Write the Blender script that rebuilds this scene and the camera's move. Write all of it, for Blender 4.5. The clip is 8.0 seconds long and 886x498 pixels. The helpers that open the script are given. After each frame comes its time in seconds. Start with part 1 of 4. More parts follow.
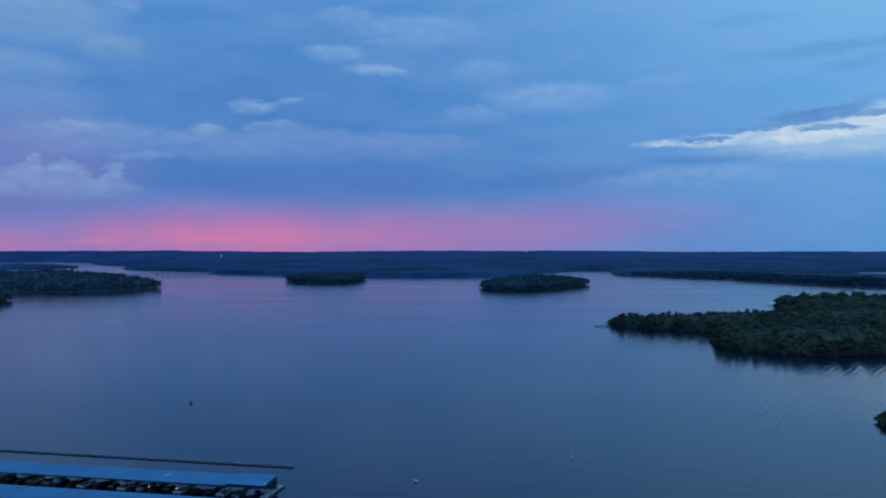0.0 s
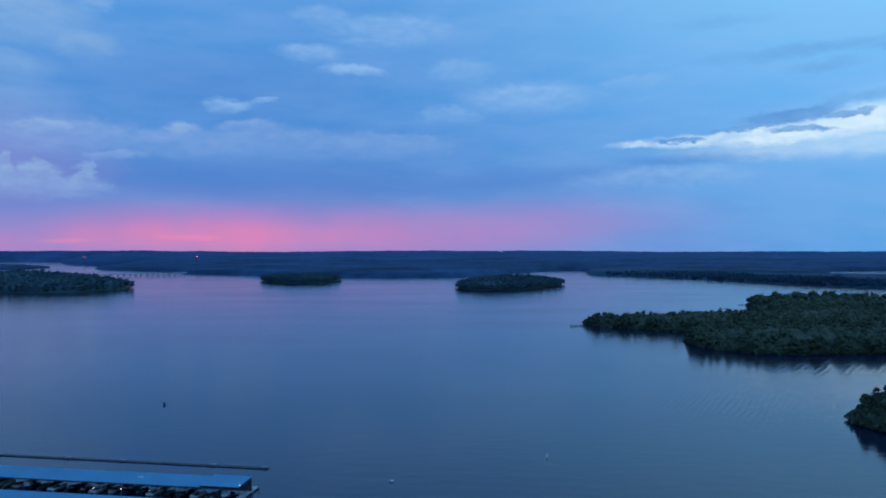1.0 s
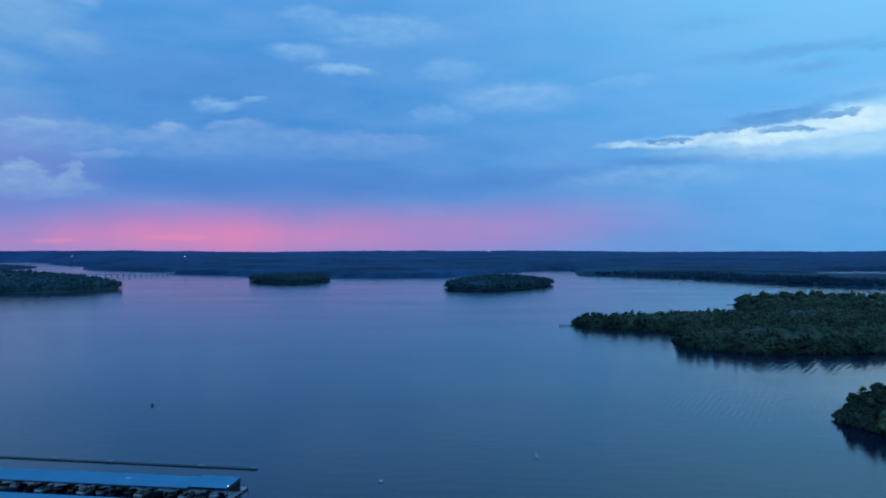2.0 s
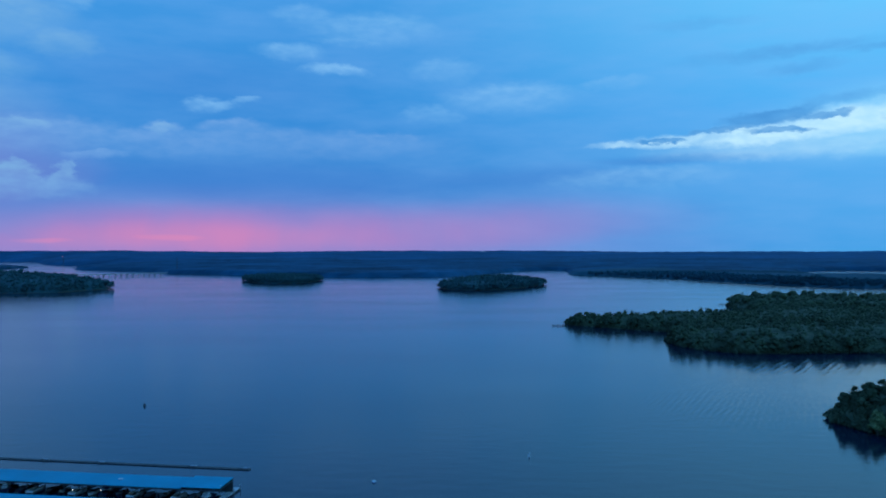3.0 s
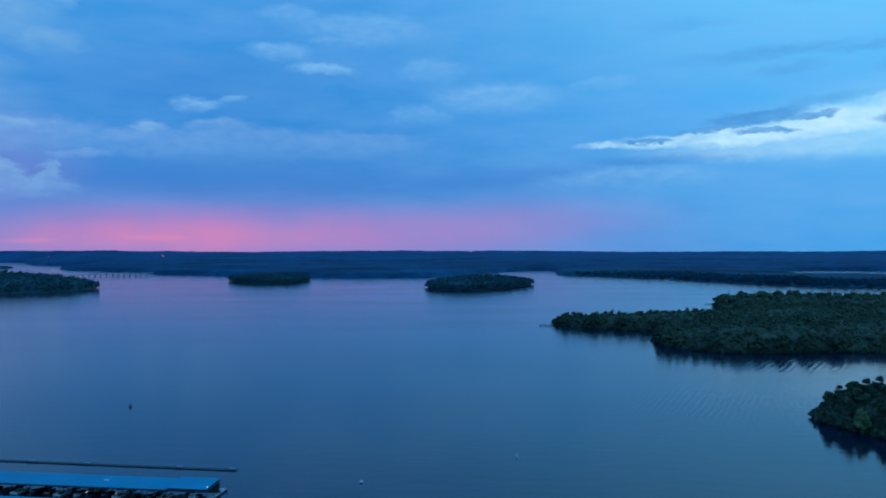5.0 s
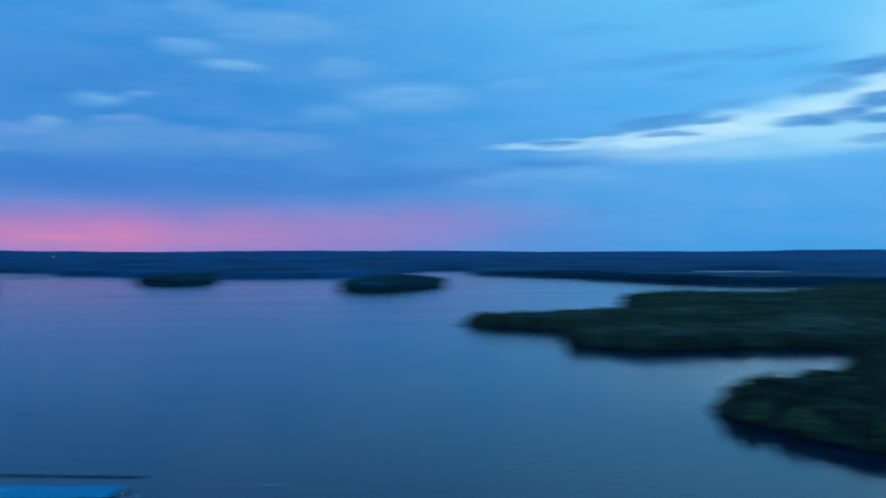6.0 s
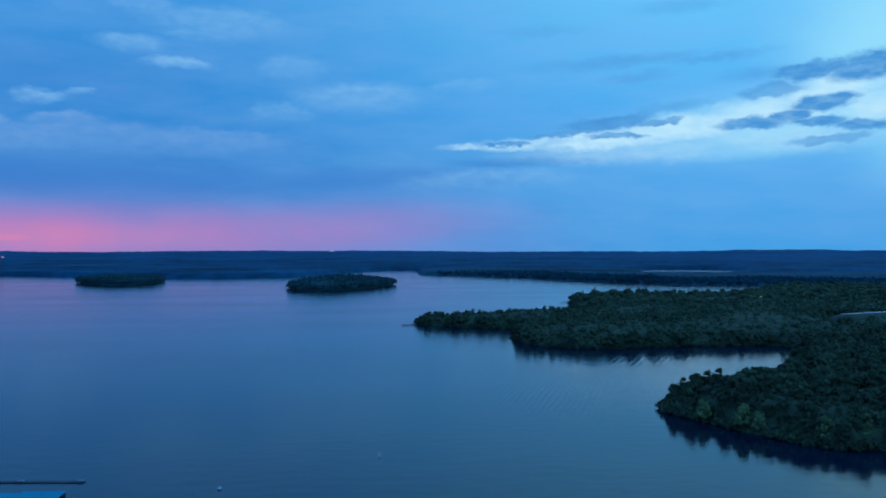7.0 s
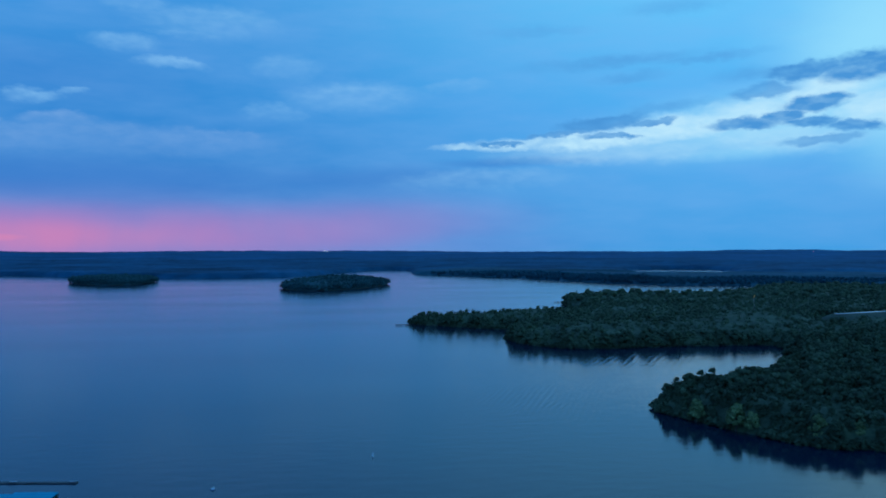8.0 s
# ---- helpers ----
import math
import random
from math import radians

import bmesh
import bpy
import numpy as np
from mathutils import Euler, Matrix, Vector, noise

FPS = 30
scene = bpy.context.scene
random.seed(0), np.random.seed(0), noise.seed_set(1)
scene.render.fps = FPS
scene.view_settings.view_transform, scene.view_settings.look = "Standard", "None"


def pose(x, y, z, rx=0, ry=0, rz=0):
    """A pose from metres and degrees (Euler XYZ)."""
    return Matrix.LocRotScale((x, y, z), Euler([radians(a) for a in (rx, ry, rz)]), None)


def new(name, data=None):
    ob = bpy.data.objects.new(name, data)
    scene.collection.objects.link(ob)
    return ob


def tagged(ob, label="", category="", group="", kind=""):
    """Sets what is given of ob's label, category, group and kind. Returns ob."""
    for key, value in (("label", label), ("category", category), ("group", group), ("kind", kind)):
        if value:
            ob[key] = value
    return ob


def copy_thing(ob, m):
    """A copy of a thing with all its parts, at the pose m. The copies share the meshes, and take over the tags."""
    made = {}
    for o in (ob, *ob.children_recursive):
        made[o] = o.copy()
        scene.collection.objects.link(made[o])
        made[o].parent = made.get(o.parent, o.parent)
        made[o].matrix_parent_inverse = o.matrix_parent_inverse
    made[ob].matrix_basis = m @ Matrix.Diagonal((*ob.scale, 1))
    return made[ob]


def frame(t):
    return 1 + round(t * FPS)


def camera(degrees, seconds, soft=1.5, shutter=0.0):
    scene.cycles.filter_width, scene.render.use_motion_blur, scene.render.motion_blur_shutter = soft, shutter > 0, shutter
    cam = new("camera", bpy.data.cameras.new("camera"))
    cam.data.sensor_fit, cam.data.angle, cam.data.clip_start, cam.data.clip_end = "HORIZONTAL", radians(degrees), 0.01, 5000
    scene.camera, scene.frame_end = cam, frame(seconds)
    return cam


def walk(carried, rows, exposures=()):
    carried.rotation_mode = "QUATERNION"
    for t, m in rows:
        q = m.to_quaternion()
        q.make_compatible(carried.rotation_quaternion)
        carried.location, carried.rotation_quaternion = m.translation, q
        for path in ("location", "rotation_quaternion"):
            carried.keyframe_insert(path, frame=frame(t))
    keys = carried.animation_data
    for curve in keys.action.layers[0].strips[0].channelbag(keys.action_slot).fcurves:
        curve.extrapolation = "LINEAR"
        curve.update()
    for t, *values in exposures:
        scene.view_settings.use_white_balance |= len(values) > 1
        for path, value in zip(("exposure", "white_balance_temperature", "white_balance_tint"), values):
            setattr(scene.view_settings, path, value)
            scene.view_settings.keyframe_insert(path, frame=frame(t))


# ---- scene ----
# Dusk over a lake, seen from a hovering drone that turns slowly to the right.
EYE = 60.0
cam = camera(54.55, 8.0, soft=1.9, shutter=1.4)
TURN = [(0, 0), (.5, 1.126), (1, 1.614), (1.5, 2.014), (3, 2.797), (3.5, 3.026), (4, 3.23), (4.5, 3.424),
        (5.7, 3.80), (5.8, 3.847), (5.9, 5.9), (6, 9.45), (6.1, 11.27), (6.2, 11.72), (6.5, 12.336), (7, 12.772), (7.5, 13.021), (8, 13.187)]
EXPOSURE = [(0, -0.09, 7450, 28), (0.5, 0.14, 7470, 26), (1.5, 0.2, 7500, 22), (3, 0.13, 6450, 8), (4.5, 0.13, 6450, 8), (6, 0.06, 6400, 8), (8, 0.05, 6400, 8)]
walk(cam, [(t, pose(0, 0, EYE, 90.02, 0, -a)) for t, a in TURN], EXPOSURE)


# ---- sky: dusk under broken cloud, the last red at the horizon, a clear gap to the right of it ----
def lin(r, g, b):
    def one(c):
        c /= 255
        return c / 12.92 if c <= 0.04045 else ((c + 0.055) / 1.055) ** 2.4
    return one(r), one(g), one(b), 1.0


# Each cloud: azimuth, elevation, half width, half height (degrees), tilt, cover.
DEEP = [(-12.4, 4.37, 16.54, 1.25, 0, 0.6), (17.5, 5.75, 5.0, 0.34, 1, 0.42), (7.5, 4.5, 10.3, 0.95, 2, 0.42), (-25.5, 2.75, 7.99, 0.88, 0, 0.4),
        (-13.5, 10.54, 9.27, 2.2, 0, 0.25)]
HAZE = [(-24.9, 13.6, 3.7, 1.6, 0, 0.62), (-21.2, 12.3, 1.9, 0.8, 0, 0.55), (-26.5, 10.6, 3.2, 1.1, 0, 0.45), (-27.3, 8.6, 4.6, 1.5, 0, 0.3),
        (-20.6, 15.0, 1.3, 0.3, 0, 0.4)]
BANK = [(-22.3, 6.9, 4.19, 0.98, 0, 0.55), (-23.0, 7.42, 1.92, 0.45, 0, 0.55), (-15.2, 7.48, 1.05, 0.44, 0, 0.55), (-16.6, 6.65, 5.19, 0.79, 0, 0.45),
        (-10.9, 7.83, 2.0, 0.44, 0, 0.5), (-8.4, 6.79, 9.59, 0.82, 0, 0.35), (-1.7, 7.27, 2.82, 0.38, 0, 0.4), (-24.2, 3.74, 4.07, 0.69, 0, 0.4),
        (-19.2, 5.85, 1.85, 0.28, 3, 0.5)]
PUFF = [(-25.9, 4.5, 1.2, 0.55, 0, 0.5), (-23.6, 4.6, 0.9, 0.6, 0, 0.52), (-21.1, 4.5, 0.6, 0.75, 0, 0.5), (-25.3, 5.15, 0.42, 0.5, 0, 0.5),
        (-23.4, 5.1, 0.4, 0.42, 0, 0.45), (-20.7, 5.0, 0.35, 0.4, 0, 0.42), (-24.0, 3.7, 4.0, 0.5, 0, 0.22),
        (-23.3, 7.54, 1.27, 0.31, 0, 0.4), (-15.2, 7.59, 0.5, 0.3, 0, 0.4)]
WISP = [(-12.4, 9.23, 1.44, 0.4, 0, 0.55), (-10.2, 9.59, 0.95, 0.22, 4, 0.4), (-7.3, 12.72, 2.04, 0.52, -3, 0.45), (-4.3, 11.64, 1.8, 0.34, -3, 0.65),
        (-6.2, 15.04, 1.86, 0.52, 0, 0.3), (-2.0, 14.24, 3.76, 0.98, 0, 0.4), (2.9, 11.62, 1.88, 0.75, 0, 0.3), (7.3, 9.88, 3.89, 0.9, 2, 0.45),
        (8.8, 10.35, 2.02, 0.34, 0, 0.35), (2.1, 8.82, 1.69, 0.56, 0, 0.3), (13.9, 10.7, 2.13, 0.37, 0, 0.25), (16.0, 4.54, 5.26, 0.68, 2, 0.35),
        (-3.5, 13.51, 2.25, 0.3, 0, 0.3), (-20.4, 14.72, 0.99, 0.35, 0, 0.25)]
GLOW = [(35.2, 8.19, 10.68, 2.17, 6, 0.55), (40.6, 12.6, 6.4, 5.0, 20, 0.95), (32.9, 6.18, 5.67, 0.64, 4, 0.4), (42.9, 7.84, 5.69, 3.93, 0, 0.7)]
GAP = [(14.6, 6.75, 2.0, 0.22, 1, 0.45), (18.2, 6.9, 3.4, 0.36, 2, 0.58), (23.0, 7.1, 4.6, 0.6, 3, 0.78), (28.5, 7.75, 5.4, 0.85, 5, 0.85),
       (33.8, 8.5, 4.6, 1.1, 7, 0.9), (37.2, 9.7, 3.6, 1.2, 12, 0.85), (40.0, 8.4, 2.8, 1.1, 0, 0.7), (25.0, 6.4, 8.0, 0.75, 1, 0.3), (34.0, 6.9, 5.5, 0.9, 0, 0.36)]
SHRED = [(39.3, 10.9, 2.07, 0.74, 5, 0.9), (36.0, 10.94, 1.92, 0.45, 8, 0.75), (36.7, 8.94, 1.65, 0.45, 3, 0.9), (34.9, 8.24, 0.98, 0.32, 10, 0.8),
         (36.3, 7.75, 1.47, 0.31, 0, 0.8), (32.6, 7.84, 1.88, 0.39, 2, 0.75), (39.0, 7.39, 1.4, 0.31, -4, 0.7), (36.8, 6.7, 2.02, 0.24, 3, 0.5),
         (33.6, 9.83, 1.65, 0.35, 5, 0.5), (23.7, 8.21, 2.33, 0.44, 8, 0.7), (17.2, 6.96, 1.2, 0.11, -3, 0.8), (24.4, 7.35, 1.67, 0.15, 0, 0.7),
         (26.7, 8.19, 1.42, 0.15, 3, 0.6), (20.9, 7.54, 2.29, 0.15, 5, 0.6)]
STREAK = [(27.8, 9.08, 3.18, 0.33, 5, 0.4), (24.2, 12.13, 5.45, 0.41, 3, 0.45), (30.2, 12.1, 3.27, 0.32, 3, 0.45), (25.6, 11.12, 2.16, 0.33, 5, 0.4),
          (19.4, 14.16, 3.35, 0.37, 0, 0.25), (32.9, 10.9, 2.0, 0.5, 0, 0.4), (28.5, 15.29, 3.16, 0.44, 0, 0.3), (18.7, 5.83, 1.87, 0.23, 0, 0.4)]
ROSE = [(-16.6, 0.2, 30.0, 3.0, 0, 0.56), (5.5, 1.2, 12.0, 2.0, 3, 0.44), (-27.0, 4.5, 7.0, 4.5, 0, 0.3)]
PINK = [(-13.0, 0.9, 11.0, 1.75, 0, 0.43), (-1.0, 1.1, 10.0, 1.6, 1, 0.3), (7.0, 1.4, 6.5, 1.5, 2, 0.14), (-28.0, 0.4, 7.0, 1.0, 0, 0.34)]
EMBER = [(-14.7, 0.72, 2.6, 0.3, 0, 0.42), (-21.6, 0.6, 2.2, 0.2, 0, 0.3), (-13.0, 0.8, 10.0, 0.9, 0, 0.2)]
# Cloud kinds, back to front: the clouds, their colour, how soft their edge is, how ragged (0 calm, 1 ragged).
LAYERS = [(DEEP, lin(60, 124, 202), 0.95, 0), (ROSE, lin(134, 130, 200), 0.8, 0), (PINK, lin(200, 124, 182), 0.9, 0), (EMBER, lin(228, 134, 172), 0.9, 0),
          (HAZE, lin(112, 168, 218), 0.6, 1), (BANK, lin(114, 162, 220), 0.5, 1), (PUFF, lin(122, 174, 220), 0.4, 1), (WISP, lin(126, 184, 234), 0.6, 1),
          (GLOW, lin(146, 216, 248), 1.0, 0), (GAP, lin(184, 226, 248), 0.85, 1), (STREAK, lin(80, 154, 218), 0.9, 1), (SHRED, lin(72, 146, 212), 0.5, 1)]


def build_world():
    world = bpy.data.worlds.new("dusk_sky")
    scene.world = world
    world.use_nodes = True
    nt = world.node_tree
    nt.nodes.clear()

    def node(kind, **values):
        n = nt.nodes.new(kind)
        for key, value in values.items():
            setattr(n, key, value)
        return n

    def math_node(op, a, b=None):
        n = node("ShaderNodeMath", operation=op)
        for i, v in enumerate((a, b)):
            if v is None:
                continue
            if isinstance(v, (int, float)):
                n.inputs[i].default_value = v
            else:
                nt.links.new(v, n.inputs[i])
        return n.outputs[0]

    def mix(fac, a, b):
        n = node("ShaderNodeMix", data_type="RGBA")
        for sock, v in ((n.inputs[0], fac), (n.inputs[6], a), (n.inputs[7], b)):
            if isinstance(v, (int, float, tuple)):
                sock.default_value = v
            else:
                nt.links.new(v, sock)
        return n.outputs[2]

    coord = node("ShaderNodeTexCoord")
    split = node("ShaderNodeSeparateXYZ")
    nt.links.new(coord.outputs["Generated"], split.inputs[0])
    az = math_node("MULTIPLY", math_node("ARCTAN2", split.outputs[0], split.outputs[1]), 57.2958)
    el = math_node("MULTIPLY", math_node("ARCSINE", split.outputs[2]), 57.2958)
    plane = node("ShaderNodeCombineXYZ")
    nt.links.new(az, plane.inputs[0])
    nt.links.new(el, plane.inputs[1])
    flat = plane.outputs[0]

    def noise_at(scale, stretch, detail=4.0, rough=0.55):
        m = node("ShaderNodeMapping")
        m.inputs["Scale"].default_value = (scale, scale * stretch, 1)
        nt.links.new(flat, m.inputs[0])
        n = node("ShaderNodeTexNoise")
        n.inputs["Scale"].default_value, n.inputs["Detail"].default_value, n.inputs["Roughness"].default_value = 1, detail, rough
        nt.links.new(m.outputs[0], n.inputs["Vector"])
        return n

    def shifted(base, tex, dx, dy):
        sub = node("ShaderNodeVectorMath", operation="SUBTRACT")
        sub.inputs[1].default_value = (0.5, 0.5, 0.5)
        nt.links.new(tex.outputs["Color"], sub.inputs[0])
        mul = node("ShaderNodeVectorMath", operation="MULTIPLY_ADD")
        mul.inputs[1].default_value = (dx, dy, 0)
        nt.links.new(sub.outputs[0], mul.inputs[0])
        nt.links.new(base, mul.inputs[2])
        return mul.outputs[0]

    calm = shifted(flat, noise_at(0.12, 2.0, 5), 5.0, 0.7)
    ragged = shifted(shifted(flat, noise_at(0.35, 2.2, 5, 0.6), 2.4, 0.9), noise_at(1.4, 1.7, 3, 0.5), 0.9, 0.45)

    # The clear sky behind the clouds: deep twilight blue, paler towards the gap.
    def ramp(stops):
        r = node("ShaderNodeValToRGB")
        span = node("ShaderNodeMapRange")
        span.inputs[1].default_value, span.inputs[2].default_value = 0, 40
        nt.links.new(el, span.inputs[0])
        nt.links.new(span.outputs[0], r.inputs[0])
        while len(r.color_ramp.elements) < len(stops):
            r.color_ramp.elements.new(0.5)
        for e, (at, colour) in zip(r.color_ramp.elements, stops):
            e.position, e.color = at / 40, colour
        return r.outputs[0]

    left = ramp([(0, lin(78, 130, 202)), (4, lin(58, 127, 202)), (9, lin(54, 136, 210)), (16, lin(62, 145, 217)), (40, lin(46, 112, 200))])
    right = ramp([(0, lin(62, 154, 222)), (4, lin(80, 164, 230)), (9, lin(80, 172, 238)), (16, lin(104, 194, 246)), (40, lin(66, 144, 222))])
    side = node("ShaderNodeMapRange", interpolation_type="SMOOTHSTEP")
    side.inputs[1].default_value, side.inputs[2].default_value = -8, 34
    nt.links.new(az, side.inputs[0])
    sky = mix(side.outputs[0], left, right)
    # Faint streaks all over.
    streaks = node("ShaderNodeMapRange")
    streaks.inputs[1].default_value, streaks.inputs[2].default_value = 0.35, 0.7
    streaks.inputs[3].default_value, streaks.inputs[4].default_value = 0.0, 0.22
    nt.links.new(noise_at(0.14, 4.0, 5, 0.55).outputs[0], streaks.inputs[0])
    sky = mix(streaks.outputs[0], sky, lin(128, 178, 236))
    texture = node("ShaderNodeMapRange")
    texture.inputs[1].default_value, texture.inputs[2].default_value = 0.3, 0.65
    texture.inputs[3].default_value, texture.inputs[4].default_value = 0.7, 1.1
    nt.links.new(noise_at(0.8, 2.6, 4, 0.5).outputs[0], texture.inputs[0])
    curl = node("ShaderNodeMapRange")
    curl.inputs[1].default_value, curl.inputs[2].default_value = 0.35, 0.65
    curl.inputs[3].default_value, curl.inputs[4].default_value = 0.6, 1.12
    nt.links.new(noise_at(0.8, 2.4, 2, 0.5).outputs[0], curl.inputs[0])

    # Veils of distant rain that hang through the red.
    veil = node("ShaderNodeMapRange")
    veil.inputs[1].default_value, veil.inputs[2].default_value = 0.34, 0.62
    veil.inputs[3].default_value, veil.inputs[4].default_value = 0.72, 1.12
    nt.links.new(noise_at(0.22, 0.5, 3, 0.5).outputs[0], veil.inputs[0])

    for clouds, colour, soft, rag in LAYERS:
        cover = None
        for a, e, w, h, tilt, much in clouds:
            off = node("ShaderNodeVectorMath", operation="SUBTRACT")
            off.inputs[1].default_value = (a, e, 0)
            nt.links.new(ragged if rag else calm, off.inputs[0])
            c, q = math.cos(radians(tilt)), math.sin(radians(tilt))
            axes = []
            for way in ((c / (w * 1.5), q / (w * 1.5), 0), (-q / (h * 1.5), c / (h * 1.5), 0)):
                d = node("ShaderNodeVectorMath", operation="DOT_PRODUCT")
                d.inputs[1].default_value = way
                nt.links.new(off.outputs[0], d.inputs[0])
                axes.append(d.outputs["Value"])
            length = math_node("SQRT", math_node("ADD", math_node("MULTIPLY", axes[0], axes[0]), math_node("MULTIPLY", axes[1], axes[1])))
            fade = node("ShaderNodeMapRange", interpolation_type="SMOOTHSTEP")
            fade.inputs[1].default_value, fade.inputs[2].default_value = 1.0, 1.0 - soft
            fade.inputs[3].default_value, fade.inputs[4].default_value = 0.0, min(1.0, 1.3 * much)
            nt.links.new(length, fade.inputs[0])
            if rag and clouds not in (STREAK, SHRED, GAP):
                # Heads catch the light, bases dissolve.
                head = node("ShaderNodeMapRange")
                head.inputs[1].default_value, head.inputs[2].default_value = -0.75, 0.45
                head.inputs[3].default_value, head.inputs[4].default_value = 0.25, 1.0
                nt.links.new(axes[1], head.inputs[0])
                lit = node("ShaderNodeMath", operation="MULTIPLY")
                nt.links.new(fade.outputs[0], lit.inputs[0])
                nt.links.new(head.outputs[0], lit.inputs[1])
                fade = lit
            cover = fade.outputs[0] if cover is None else math_node("MAXIMUM", cover, fade.outputs[0])
        if rag:
            cover = math_node("MULTIPLY", cover, curl.outputs[0] if clouds in (BANK, PUFF, WISP) else texture.outputs[0])
        if clouds in (PINK, EMBER):
            cover = math_node("MULTIPLY", cover, veil.outputs[0])
        sky = mix(cover, sky, colour)

    # Twilight scatter of the clear air, sun just under the horizon.
    air = node("ShaderNodeTexSky", sky_type="NISHITA", sun_disc=False, sun_elevation=radians(-1.5), sun_rotation=radians(60))
    glow = node("ShaderNodeBackground")
    nt.links.new(air.outputs[0], glow.inputs[0])
    glow.inputs[1].default_value = 0.01
    back = node("ShaderNodeBackground")
    nt.links.new(sky, back.inputs[0])
    both = node("ShaderNodeAddShader")
    nt.links.new(glow.outputs[0], both.inputs[0])
    nt.links.new(back.outputs[0], both.inputs[1])
    out = node("ShaderNodeOutputWorld")
    nt.links.new(both.outputs[0], out.inputs[0])


build_world()


# ---- materials ----
def material(name, base, rough=0.8, metal=0.0, spread=0.25, scale=0.5, fine=6.0, bump=0.0, emit=None, strength=0.0, island=0.0, per_object=0.0):
    """A surface with colour variation at two scales and a fine relief."""
    mat = bpy.data.materials.new(name)
    mat.use_nodes = True
    nt = mat.node_tree
    bsdf = nt.nodes["Principled BSDF"]
    bsdf.inputs["Roughness"].default_value, bsdf.inputs["Metallic"].default_value = rough, metal
    if "foliage" in name or "roof" in name:
        bsdf.inputs["Specular IOR Level"].default_value = 0.12
    coord = nt.nodes.new("ShaderNodeTexCoord")
    geo = nt.nodes.new("ShaderNodeNewGeometry")
    value = None
    for size, part_of in ((scale, 1.0), (fine, 0.6)):
        n = nt.nodes.new("ShaderNodeTexNoise")
        n.inputs["Scale"].default_value, n.inputs["Detail"].default_value = size, 4
        nt.links.new(geo.outputs["Position"] if per_object == 0 else coord.outputs["Object"], n.inputs["Vector"])
        m = nt.nodes.new("ShaderNodeMapRange")
        m.inputs[1].default_value, m.inputs[2].default_value = 0.3, 0.7
        m.inputs[3].default_value, m.inputs[4].default_value = 1 - spread * part_of, 1 + spread * part_of
        nt.links.new(n.outputs[0], m.inputs[0])
        last = n
        if value is None:
            value = m.outputs[0]
        else:
            mul = nt.nodes.new("ShaderNodeMath")
            mul.operation = "MULTIPLY"
            nt.links.new(value, mul.inputs[0])
            nt.links.new(m.outputs[0], mul.inputs[1])
            value = mul.outputs[0]
    for amount, source in ((island, geo.outputs["Random Per Island"]), (per_object, None)):
        if amount:
            if source is None:
                source = nt.nodes.new("ShaderNodeObjectInfo").outputs["Random"]
            m = nt.nodes.new("ShaderNodeMapRange")
            m.inputs[3].default_value, m.inputs[4].default_value = 1 - amount, 1 + amount
            nt.links.new(source, m.inputs[0])
            mul = nt.nodes.new("ShaderNodeMath")
            mul.operation = "MULTIPLY"
            nt.links.new(value, mul.inputs[0])
            nt.links.new(m.outputs[0], mul.inputs[1])
            value = mul.outputs[0]
    tint = nt.nodes.new("ShaderNodeVectorMath")
    tint.operation = "SCALE"
    tint.inputs[0].default_value = base
    nt.links.new(value, tint.inputs["Scale"])
    nt.links.new(tint.outputs[0], bsdf.inputs["Base Color"])
    if bump:
        b = nt.nodes.new("ShaderNodeBump")
        b.inputs["Strength"].default_value, b.inputs["Distance"].default_value = 0.6, bump
        nt.links.new(last.outputs[0], b.inputs["Height"])
        nt.links.new(b.outputs[0], bsdf.inputs["Normal"])
    if emit:
        bsdf.inputs["Emission Color"].default_value = (*emit, 1)
        bsdf.inputs["Emission Strength"].default_value = strength
    return mat


